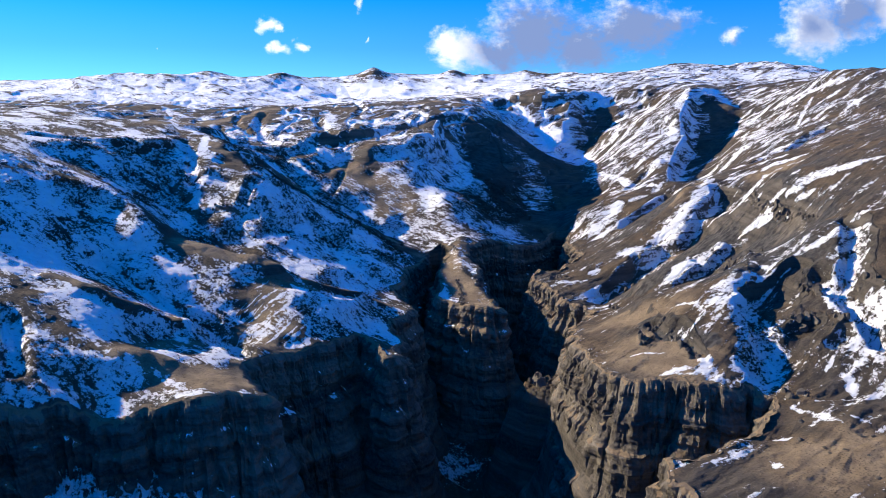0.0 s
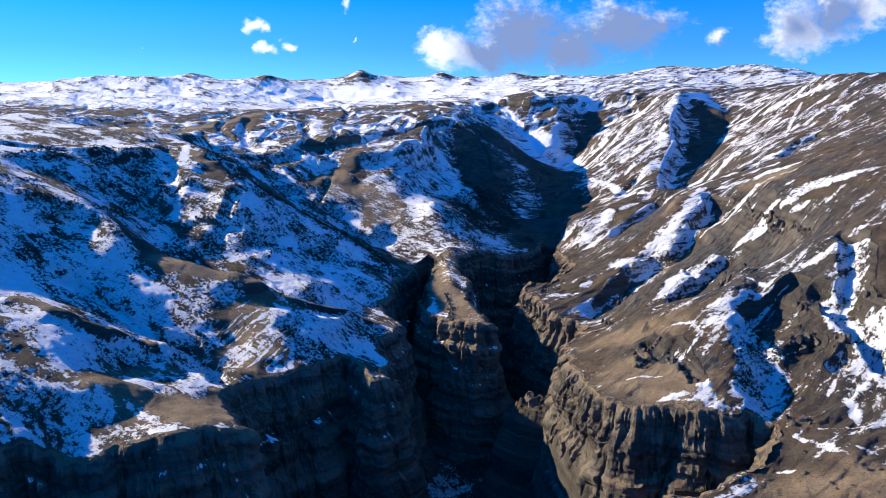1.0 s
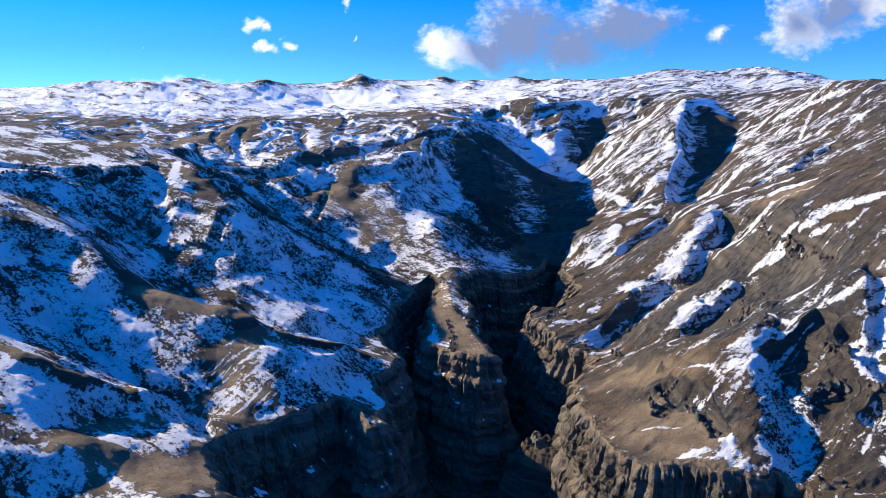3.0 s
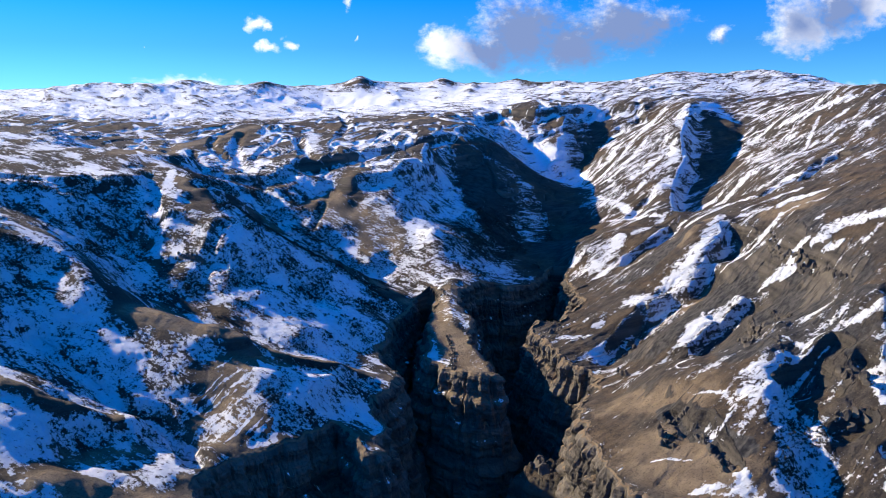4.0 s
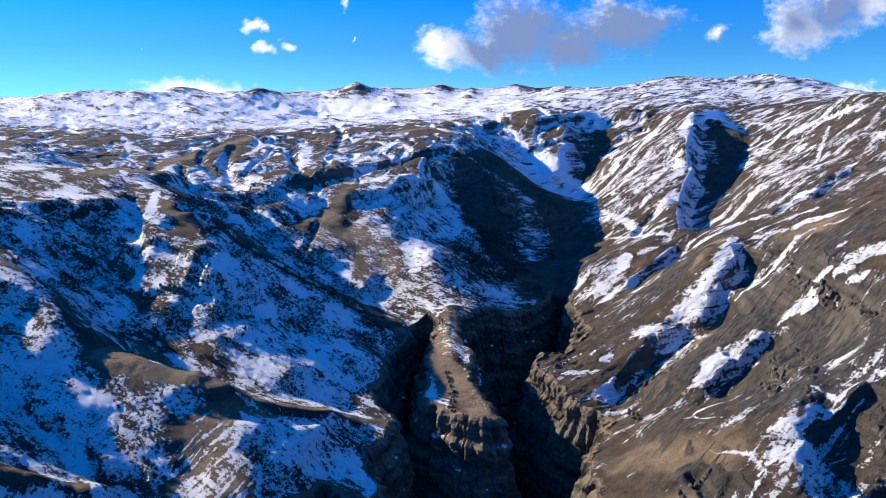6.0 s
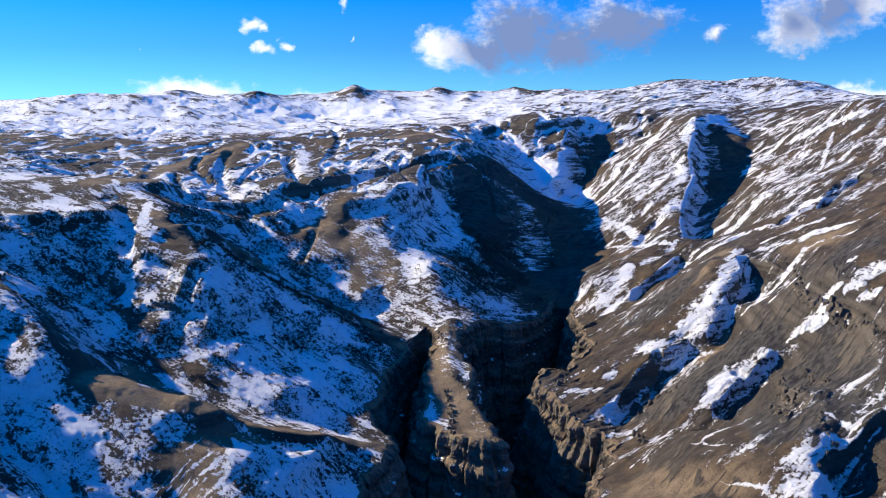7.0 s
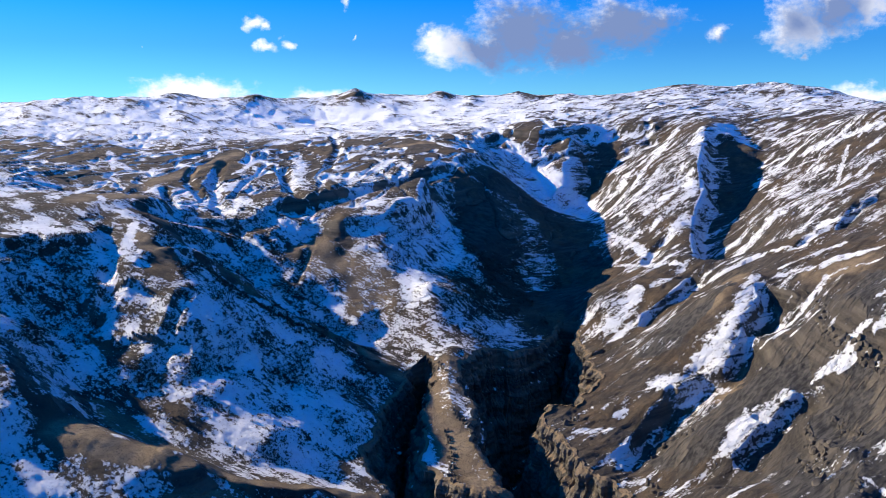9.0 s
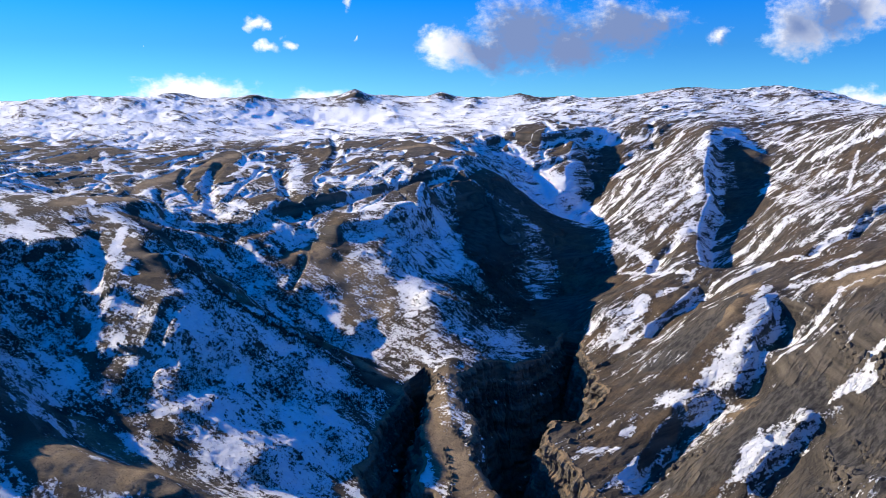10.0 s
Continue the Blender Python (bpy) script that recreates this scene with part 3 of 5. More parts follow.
# rim of the gorge, round its two arms
LEFT_RIM = [(-150, -400), (-175, 0), (-215, 140), (-224, 235), (-208, 258), (-195, 266), (-185, 275), (-164, 276), (-150, 284), (-139, 283), (-127, 284), (-113, 293), (-93, 303), (-104, 317), (-119, 340), (-121, 362), (-110, 379), (-94, 394), (-73, 411), (-60, 428), (-40, 398), (-28, 404), (-34, 440), (-44, 470), (-30, 500), (-25, 520), (-45, 548), (-50, 566), (-38, 590), (-30, 640), (-22, 668), (-16, 700)]
TAIL_RIM = [(-2, 712), (8, 690), (2, 652), (-5, 616), (-3, 583), (-7, 558), (8, 537), (44, 515), (54, 521), (47, 545), (38, 567), (37, 604), (30, 640), (26, 663), (28, 690), (46, 714), (70, 732), (98, 748), (122, 780), (150, 822)]
RIGHT_RIM = [(172, 815), (163, 765), (157, 718), (156, 675), (142, 650), (122, 624), (100, 629), (92, 614), (95, 597), (104, 572), (110, 548), (128, 532), (134, 515), (126, 498), (112, 478), (103, 450), (100, 425), (99, 395), (99, 362), (101, 342), (109, 334), (132, 328), (150, 318), (164, 315), (177, 318), (184, 312), (177, 299), (165, 288), (153, 277), (138, 266), (119, 256), (104, 258), (98, 235), (108, 150), (120, 0), (130, -400)]


def weathered(line, rough, seed):
    """A rim line with crooked steps of about two metres."""
    rng = random.Random(seed)
    pts = [Vector(p) for p in line]
    for k in range(6):
        fresh = [pts[0]]
        for a, b in zip(pts[:-1], pts[1:]):
            span = (b - a).length
            if span > 3.2 and max(a.y, b.y) > 150:
                side = Vector((a.y - b.y, b.x - a.x)) / span
                fresh.append((a + b) / 2 + side * rng.uniform(-1, 1) * min(rough * span, 4.5))
            fresh.append(b)
        pts = fresh
    return [(p.x, p.y) for p in pts]


RIMS = [weathered(LEFT_RIM, 0.22, 3), weathered(TAIL_RIM, 0.2, 5), weathered(RIGHT_RIM, 0.24, 8)]
GORGE = LEFT_RIM + TAIL_RIM + RIGHT_RIM
FINE_GORGE = RIMS[0] + RIMS[1] + RIMS[2]

# ---- landform: ridges and gullies (depth or height, half width, line in plan) ----
CUTS, RIBS, SCARPS = [], [], []


def cut(depth, width, *line):
    CUTS.append((depth, width, line))


def scarp(drop, width, *line):
    """A broken edge: the ground to the right of the line lies lower."""
    SCARPS.append((drop, width, line))


def rib(height, width, *line):
    RIBS.append((height, width, line))


cut(8, 8, (196, 487), (178, 483))
cut(7, 8, (216, 362), (232, 364))
cut(6, 7, (233, 343), (241, 346))
cut(6, 12, (-199, 852), (-226, 881), (-251, 879))
cut(5, 10, (-349, 703), (-316, 683), (-286, 648))
cut(5, 10, (-344, 662), (-311, 638), (-289, 619))
cut(4, 9, (-200, 654), (-203, 623), (-203, 597))
cut(4, 9, (-157, 659), (-132, 633), (-107, 616))
cut(9, 15, (320, 965), (305, 955), (277, 905))
cut(7, 13, (401, 780), (381, 795), (359, 808), (332, 801), (304, 805))
cut(5, 9, (534, 875), (502, 866), (456, 822), (423, 816), (390, 795))
cut(9, 11, (296, 439), (280, 407), (266, 387), (262, 364), (255, 335))
cut(7, 8, (254, 401), (256, 371), (253, 341))
cut(6, 12, (-264, 661), (-269, 640), (-273, 619))
cut(4, 10, (-310, 754), (-286, 708), (-269, 667))
cut(4, 7, (-140, 862), (-144, 810))
cut(5, 12, (322, 1480), (306, 1378), (309, 1319))
cut(7, 14, (-331, 1169), (-299, 1019), (-259, 926), (-241, 913))
cut(5, 10, (-362, 1120), (-343, 1044), (-294, 969))
cut(5, 9, (-352, 989), (-293, 875), (-282, 855))
cut(7, 14, (-226, 1125), (-186, 998), (-159, 952))
cut(6, 12, (-221, 1616), (-166, 1320), (-156, 1126))
cut(6, 10, (-246, 328), (-232, 309), (-218, 287))
cut(7, 11, (-263, 454), (-224, 431), (-192, 411), (-178, 406), (-164, 406), (-149, 395), (-130, 370))
cut(5, 8, (146, 400), (145, 375), (134, 375))
cut(4, 6, (154, 382), (154, 344))
cut(5, 6, (199, 616), (187, 590), (178, 582))
cut(4, 6, (233, 550), (239, 545))
rib(3, 9, (-256, 386), (-232, 382), (-214, 381), (-197, 382), (-179, 388))
rib(3, 10, (-66, 492), (-76, 461), (-85, 433))
rib(4, 12, (20, 706), (16, 653), (19, 616))
rib(4, 10, (259, 556), (231, 446), (206, 417))
scarp(4, 5, (-277, 670), (-247, 668), (-219, 658))
scarp(4, 5, (-240, 624), (-206, 619), (-187, 625))
scarp(5, 5, (447, 1538), (482, 1532), (461, 1417))
scarp(5, 5, (156, 740), (180, 749), (196, 741))
scarp(6, 5, (437, 812), (478, 849), (527, 884), (545, 873))
scarp(5, 5, (300, 554), (310, 559), (317, 557))
scarp(7, 7, (218, 768), (226, 785), (244, 795), (262, 806), (280, 818), (301, 842))
scarp(9, 7, (143, 565), (155, 585), (174, 602), (192, 612), (209, 624), (228, 634), (245, 630), (261, 645), (273, 665), (298, 690), (304, 708), (316, 716))
scarp(6, 5, (199, 522), (220, 536), (240, 548), (250, 556), (268, 562))
scarp(22, 24, (312, 858), (320, 900), (350, 985), (373, 1030), (409, 1085), (412, 1124), (448, 1200), (503, 1317))
scarp(7, 4, (197, 402), (213, 411), (230, 417), (239, 422), (250, 426))
scarp(14, 10, (97, 1420), (143, 1490), (175, 1480), (225, 1442), (293, 1480), (348, 1512))
scarp(8, 7, (150, 1395), (200, 1372), (256, 1385), (320, 1400), (375, 1395))
scarp(8, 9, (378, 1510), (423, 1500), (463, 1475), (465, 1440), (456, 1420))
scarp(14, 9, (-201, 930), (-173, 964), (-134, 1000), (-96, 1032), (-55, 1045), (-25, 1054), (2, 1085), (34, 1122))
scarp(8, 10, (34, 1122), (60, 1180), (89, 1235), (134, 1262), (172, 1268), (197, 1252), (230, 1222))
scarp(4, 7, (-160, 886), (-151, 900), (-139, 911), (-122, 905), (-106, 896), (-77, 905), (-47, 911), (-33, 924), (-17, 945), (4, 990))
scarp(7, 7, (-446, 690), (-414, 690), (-382, 690), (-361, 690), (-336, 703), (-315, 718), (-308, 735))
scarp(6, 7, (-332, 860), (-300, 870), (-267, 896), (-223, 901), (-211, 910), (-201, 930))
scarp(5, 6, (-242, 723), (-216, 737), (-201, 742), (-189, 742), (-164, 730), (-138, 716), (-115, 718), (-99, 724), (-80, 715), (-66, 724))
scarp(4, 6, (-160, 470), (-141, 468), (-130, 469), (-118, 477), (-100, 480), (-85, 485), (-70, 492), (-55, 498), (-43, 500), (-36, 499))
scarp(3, 4, (-230, 380), (-221, 379), (-206, 377), (-196, 377), (-186, 378), (-178, 384), (-170, 388))

# bare cones and white shoulders of the skyline range (x, y, height, radius)
KNOLLS = [(-225, 2090, 24, 85), (-526, 2090, 18, 95), (36, 2090, 18, 75), (130, 2085, 10, 60), (267, 2080, 12, 70), (-760, 2090, 16, 90), (-910, 2080, 9, 80), (-1090, 2080, 10, 90), (-640, 1980, 14, 130), (-830, 1950, 16, 150), (-1000, 1960, 14, 140), (-380, 1960, 12, 140), (-120, 1960, 10, 110), (420, 2060, 9, 70)]

# ---- landform: snow drifts (half width, line in plan) ----
DRIFTS = []


def drift(width, *line):
    DRIFTS.append((width, line))


drift(7, (374, 891), (418, 926), (457, 946), (484, 950))
drift(3, (339, 816), (375, 816), (398, 794), (431, 820))
drift(5, (405, 806), (449, 841), (474, 841), (532, 881))
drift(4, (297, 817), (323, 807), (359, 808), (381, 795))
drift(3.5, (331, 718), (356, 711), (388, 707), (412, 699))
drift(2.5, (339, 730), (376, 738), (411, 743))
drift(1.8, (376, 678), (393, 671))
drift(2, (297, 647), (332, 667), (359, 688), (376, 686))
drift(9, (312, 721), (288, 688), (263, 652), (239, 637), (214, 621), (189, 629))
drift(5, (243, 616), (213, 602))
drift(1.5, (278, 771), (297, 762))
drift(1.7, (273, 746), (297, 738))
drift(6, (201, 528), (226, 546), (240, 550), (259, 558), (266, 557))
drift(2.5, (278, 565), (295, 568), (303, 569), (309, 575), (318, 572))
drift(4, (293, 558), (304, 568))
drift(1.3, (279, 638), (302, 639))
drift(1.2, (293, 623), (303, 626))
drift(8, (497, 1302), (437, 1186))
drift(10, (441, 1198), (444, 1158))
drift(9, (403, 1121), (391, 1065))
drift(5, (385, 1108), (337, 1064))
drift(7, (364, 1016), (333, 973), (320, 965))
drift(3, (336, 1037), (309, 1001))
drift(4, (363, 1094), (318, 1055))
drift(3, (299, 1018), (263, 974))
drift(3, (463, 1346), (331, 1156), (282, 1134))
drift(2.5, (430, 1340), (313, 1188), (288, 1197))
drift(2.5, (336, 1115), (299, 1104))
drift(4, (399, 1308), (320, 1182), (282, 1172))
drift(3, (385, 1183), (318, 1111), (281, 1098))
drift(5, (511, 1450), (392, 1261))
drift(5, (267, 1046), (284, 970), (288, 917))
drift(3, (248, 948), (270, 884), (301, 853))
drift(6, (620, 1346), (647, 1282), (682, 1243), (754, 1208))
drift(4, (556, 1200), (590, 1192), (627, 1194))
drift(8, (601, 1158), (652, 1128), (694, 1108))
drift(2, (531, 1148), (567, 1126), (600, 1109))
drift(2, (502, 1078), (546, 1042), (582, 1037))
drift(2, (486, 1016), (527, 994))
drift(2, (543, 973), (633, 1095))
drift(8, (239, 827), (211, 795), (188, 774))
drift(4, (276, 834), (250, 823))
drift(3, (113, 588), (141, 588))
drift(2.5, (147, 601), (160, 607))
drift(8, (197, 407), (183, 388), (188, 378), (194, 372))
drift(8, (202, 365), (194, 344), (174, 317))
drift(5, (172, 337), (175, 327))
drift(4, (156, 340), (153, 329), (155, 317))
drift(1.4, (127, 333), (138, 334), (150, 330))
drift(0.9, (131, 333), (147, 325))
drift(0.7, (119, 363), (130, 359), (138, 356))
drift(0.9, (163, 463), (174, 435))
drift(0.9, (157, 412), (169, 392), (170, 378))
drift(6, (294, 433), (280, 413), (268, 398), (266, 387))
drift(2.5, (262, 425), (275, 427), (286, 429))
drift(6, (254, 394), (256, 371), (252, 341), (247, 323))
drift(6, (269, 370), (263, 349))
drift(2.5, (250, 382), (246, 371))
drift(1, (224, 435), (230, 420), (249, 428))
drift(1.8, (251, 425), (262, 428))
drift(1.3, (187, 302), (193, 291), (198, 275))
drift(0.7, (199, 302), (219, 300), (234, 301))
drift(1, (205, 280), (211, 274))
drift(1.2, (167, 277), (174, 275))
drift(1, (152, 253), (152, 244))
drift(1, (230, 335), (220, 327))
drift(2, (229, 322), (223, 304))
drift(2, (299, 444), (314, 437))
drift(5, (319, 567), (340, 568), (363, 557), (386, 550))
drift(3, (320, 554), (330, 549))
drift(6, (-410, 838), (-431, 941), (-438, 998))
drift(2.5, (-443, 1047), (-396, 1118), (-377, 1159))
drift(8, (-478, 1207), (-473, 1309), (-427, 1489))
drift(4, (-338, 990), (-291, 877), (-281, 856))
drift(2, (-329, 895), (-311, 871))
drift(2, (-326, 902), (-304, 874))
drift(5, (-327, 1104), (-292, 1021), (-281, 964), (-255, 935), (-238, 918))
drift(2, (-343, 1044), (-296, 965))
drift(2, (-365, 1247), (-368, 1160), (-356, 1079))
drift(13, (-272, 1014), (-255, 1042))
drift(8, (-247, 984), (-237, 933))
drift(5, (-269, 1125), (-234, 1086))
drift(7, (-240, 1302), (-199, 1132), (-190, 1017))
drift(7, (-173, 1369), (-154, 1269))
drift(6, (-121, 1485), (-11, 1469))
drift(8, (-157, 963), (-147, 920), (-151, 887))
drift(4, (-120, 993), (-85, 1028), (-52, 1147))
drift(4, (-140, 971), (-89, 986), (-47, 1042), (-32, 1076))
drift(3, (-164, 1073), (-98, 1074))
drift(2, (-137, 1257), (-39, 1255))
drift(3, (-244, 1129), (-281, 1134), (-289, 1074))
drift(3, (-300, 1317), (-284, 1214))
drift(3, (-655, 1663), (-603, 1526), (-548, 1466))
drift(3, (-618, 1670), (-517, 1447))
drift(4, (-553, 1256), (-470, 1095))
drift(5, (-482, 1139), (-435, 1081))
drift(9, (-41, 926), (-5, 956))
drift(6, (-14, 924), (-18, 851), (-29, 817))
drift(13, (-1, 796), (7, 782))
drift(4, (-23, 780), (-11, 784))
drift(7, (-308, 744), (-283, 700), (-269, 667))
drift(4, (-291, 771), (-277, 721), (-278, 693))
drift(3, (-366, 855), (-333, 801))
drift(3.5, (-343, 845), (-318, 811))
drift(4, (-267, 698), (-243, 693))
drift(3, (-382, 727), (-354, 713))
drift(3, (-383, 762), (-341, 735))
drift(2.5, (-364, 795), (-321, 755))
drift(2, (-380, 708), (-361, 700))
drift(3, (-256, 762), (-230, 744))
drift(4, (-233, 632), (-235, 619))
drift(6, (-216, 605), (-207, 603))
drift(9, (-188, 599), (-171, 574))
drift(2.5, (-68, 555), (-62, 531))
drift(7, (-200, 611), (-169, 623))
drift(6, (-159, 616), (-153, 592))
drift(1, (-106, 634), (-79, 636), (-56, 640))
drift(1, (-117, 619), (-98, 612))
drift(1, (-121, 615), (-105, 606))
drift(4, (-259, 649), (-253, 629), (-251, 619))
drift(3, (-277, 639), (-277, 618))
drift(5, (-252, 656), (-239, 658))
drift(3, (-253, 364), (-234, 362), (-215, 357), (-198, 368), (-181, 379))
drift(5, (-246, 328), (-232, 309), (-218, 288))
drift(2, (-263, 454), (-224, 431), (-192, 411))
drift(5, (-207, 266), (-199, 270))
drift(1.4, (-206, 330), (-194, 333))
drift(1.3, (-224, 301), (-207, 307), (-185, 320))
drift(1.8, (-204, 287), (-189, 280))
drift(1.5, (-188, 303), (-176, 302))
drift(3.5, (-174, 317), (-163, 303))
drift(2.5, (-158, 314), (-136, 298))
drift(2.5, (-137, 289), (-126, 280))
drift(0.8, (-170, 353), (-157, 358), (-136, 368))
drift(0.6, (-164, 342), (-149, 346))
drift(2.5, (-172, 370), (-156, 384), (-150, 395))
drift(3, (-158, 400), (-149, 395))
drift(5, (-62, 443), (-49, 441))
drift(4, (-171, 406), (-161, 397))
drift(1.5, (-169, 249), (-167, 234))
drift(2, (-134, 271), (-127, 271))
drift(0.77, (-111, 409), (-116, 401), (-122, 394))
drift(0.4, (-138, 414), (-141, 403), (-146, 391))
drift(0.45, (-124, 431), (-126, 429), (-128, 427))
drift(0.41, (-133, 433), (-138, 425), (-144, 418))
drift(0.45, (-116, 426), (-119, 423), (-123, 420))
drift(0.66, (-98, 413), (-101, 405), (-107, 399))
drift(0.48, (-126, 402), (-130, 391), (-135, 380))
drift(0.62, (-135, 456), (-138, 451), (-143, 447))
drift(0.57, (-145, 435), (-149, 426), (-155, 416))
drift(0.36, (-134, 444), (-140, 435), (-148, 426))
drift(0.61, (-109, 419), (-112, 414), (-117, 410))
drift(0.69, (-141, 423), (-143, 419), (-146, 415))
drift(0.7, (-105, 436), (-109, 428), (-114, 422))
drift(0.78, (-132, 406), (-133, 402), (-135, 399))
drift(0.77, (-135, 413), (-137, 407), (-140, 402))
drift(0.42, (-125, 448), (-127, 445), (-130, 442))
drift(0.59, (-118, 445), (-124, 436), (-133, 429))
drift(0.54, (-124, 421), (-127, 416), (-133, 411))
drift(0.41, (-142, 431), (-146, 423), (-152, 413))
drift(0.55, (-108, 414), (-110, 411), (-113, 408))
drift(0.73, (-137, 430), (-143, 420), (-149, 410))
drift(0.48, (-102, 429), (-105, 421), (-110, 416))
drift(0.63, (-123, 418), (-129, 410), (-136, 401))
drift(0.74, (-126, 446), (-132, 439), (-139, 432))
drift(0.69, (-124, 415), (-128, 409), (-134, 402))
drift(0.66, (-128, 431), (-134, 424), (-140, 418))
drift(0.6, (-128, 419), (-130, 416), (-132, 414))
drift(0.71, (-129, 416), (-133, 409), (-138, 402))
drift(0.73, (-124, 413), (-127, 408), (-131, 403))
drift(0.59, (-102, 412), (-106, 406), (-111, 400))
drift(0.67, (-133, 418), (-137, 410), (-142, 402))
drift(0.54, (-113, 432), (-118, 425), (-124, 420))
drift(0.42, (-114, 418), (-116, 415), (-118, 413))
drift(0.37, (-124, 425), (-128, 419), (-134, 414))
drift(2.2, (-106, 453), (-97, 426), (-94, 398))
drift(1.5, (-119, 462), (-105, 448))
drift(2, (-109, 395), (-91, 399))
drift(4, (-116, 563), (-90, 573), (-72, 587))

# dry grass blown free of snow (half width, line in plan)
BARES = []


def bare(width, *line):
    BARES.append((width, line))


bare(45, (80, 1075), (96, 1011), (138, 971), (165, 926))
bare(29, (-120, 868), (-85, 825), (-62, 790))
bare(11, (-234, 500), (-207, 487), (-182, 481), (-158, 478))
bare(6, (-140, 474), (-115, 483), (-82, 490), (-52, 503), (-34, 506))
bare(4, (-230, 379), (-206, 376), (-186, 377), (-172, 386))
bare(5, (-242, 722), (-201, 741), (-164, 729), (-115, 717), (-70, 719))
bare(32, (345, 1430), (318, 1370), (300, 1310))
bare(31, (540, 1250), (495, 1150), (455, 1075))
bare(34, (150, 1150), (190, 1090), (205, 1000))
bare(30, (78, 834), (117, 825))
bare(6, (-233, 503), (-204, 484), (-178, 476), (-154, 472), (-135, 469), (-116, 465), (-94, 478), (-67, 496), (-38, 511))
bare(5, (-370, 931), (-311, 841), (-247, 782), (-194, 738), (-170, 742), (-142, 736), (-111, 740), (-87, 724), (-59, 713), (-36, 689))
bare(4, (-256, 386), (-232, 382), (-214, 381), (-197, 382), (-179, 388))
bare(6, (-338, 573), (-314, 567), (-285, 559), (-239, 508))
bare(15, (-156, 318), (-135, 312), (-115, 327))
bare(6, (-127, 351), (-107, 334))
bare(15, (19, 682), (10, 619), (18, 569))
bare(10, (27, 581), (38, 526))
bare(9, (-275, 735), (-234, 708))
bare(7, (-310, 854), (-236, 753))
bare(8, (-51, 685), (-30, 681))
bare(20, (126, 369), (140, 343))
bare(16, (133, 435), (155, 405))
bare(20, (282, 585), (267, 484), (246, 504))
bare(18, (290, 616), (270, 616), (230, 579))
bare(14, (354, 698), (384, 684))
bare(14, (307, 749), (255, 701))
bare(22, (171, 247), (191, 248))
bare(20, (285, 538), (261, 483))
bare(18, (1, 1284), (-69, 1277))
bare(16, (-303, 888), (-350, 889), (-375, 827))
bare(14, (-329, 1241), (-354, 1121), (-383, 991))
bare(20, (-131, 452), (-129, 432), (-127, 412), (-110, 398))
bare(9, (-177, 323), (-160, 326))
bare(10, (-117, 304), (-107, 322))
bare(8, (-182, 354), (-165, 370))
bare(38, (127, 1144), (180, 1076), (207, 995), (201, 903))
bare(32, (73, 931), (109, 868), (146, 839))
bare(30, (65, 1036), (78, 983))
bare(9, (-225, 512), (-192, 506), (-152, 491))
bare(11, (-233, 549), (-185, 526), (-140, 495))
bare(11, (-250, 2088), (-208, 2090))
bare(8, (-545, 2080), (-515, 2090))
bare(8, (26, 2085), (55, 2085))
bare(8, (115, 2080), (150, 2080))
bare(9, (255, 2075), (300, 2075))
bare(7, (-912, 2080), (-900, 2080))


# thin broken snow over grass and scrub (half width, line in plan)
DUSTS = []


def dust(width, *line):
    DUSTS.append((width, line))


dust(14, (-234, 462), (-200, 450), (-172, 442))
dust(12, (-188, 424), (-169, 424))
dust(14, (-100, 425), (-71, 429))
dust(16, (-275, 484), (-244, 493))
dust(12, (-163, 393), (-136, 392))
dust(18, (-126, 835), (-97, 799))
dust(18, (-77, 856), (-59, 787))
dust(12, (-35, 767), (-11, 762))
dust(25, (199, 1378), (263, 1358))
dust(25, (418, 1197), (337, 1064))
dust(18, (290, 1042), (245, 1023))
dust(25, (-109, 1031), (-50, 1099))
dust(30, (-531, 1057), (-490, 1136))
dust(30, (-244, 1028), (-190, 1036))
dust(25, (-342, 690), (-314, 691))
dust(20, (-206, 700), (-165, 673), (-131, 648))
dust(20, (-232, 642), (-205, 630))
dust(20, (555, 1151), (557, 1035))
dust(20, (521, 1038), (496, 929))
dust(14, (381, 865), (421, 856))
dust(10, (272, 554), (252, 545))
dust(10, (221, 595), (198, 591))
dust(14, (205, 374), (190, 343))
dust(14, (260, 354), (236, 324))
dust(14, (-208, 298), (-183, 304))
dust(12, (-201, 261), (-185, 268))
dust(12, (-170, 356), (-150, 377))
dust(10, (-135, 401), (-116, 420))
dust(16, (-253, 412), (-229, 444))
dust(16, (591, 1026), (627, 1011))
dust(14, (183, 780), (222, 811))
dust(8, (16, 682), (19, 616))
dust(6, (33, 588), (39, 537))
dust(9, (-204, 349), (-190, 370))
dust(10, (-171, 376), (-146, 384))

# dark volcanic grit laid bare (half width, line in plan)
ASHES = []


def ash(width, *line):
    ASHES.append((width, line))


ash(38, (275, 587), (258, 496), (233, 433))
ash(22, (244, 575), (204, 566), (180, 554))
ash(16, (269, 724), (219, 687), (202, 681))
ash(22, (262, 520), (288, 517), (290, 486))
ash(14, (332, 648), (310, 550), (301, 492))
ash(16, (173, 558), (206, 586))
ash(14, (313, 643), (319, 600), (367, 633))
ash(10, (263, 462), (281, 459), (288, 444))
ash(8, (145, 405), (151, 375), (162, 354))


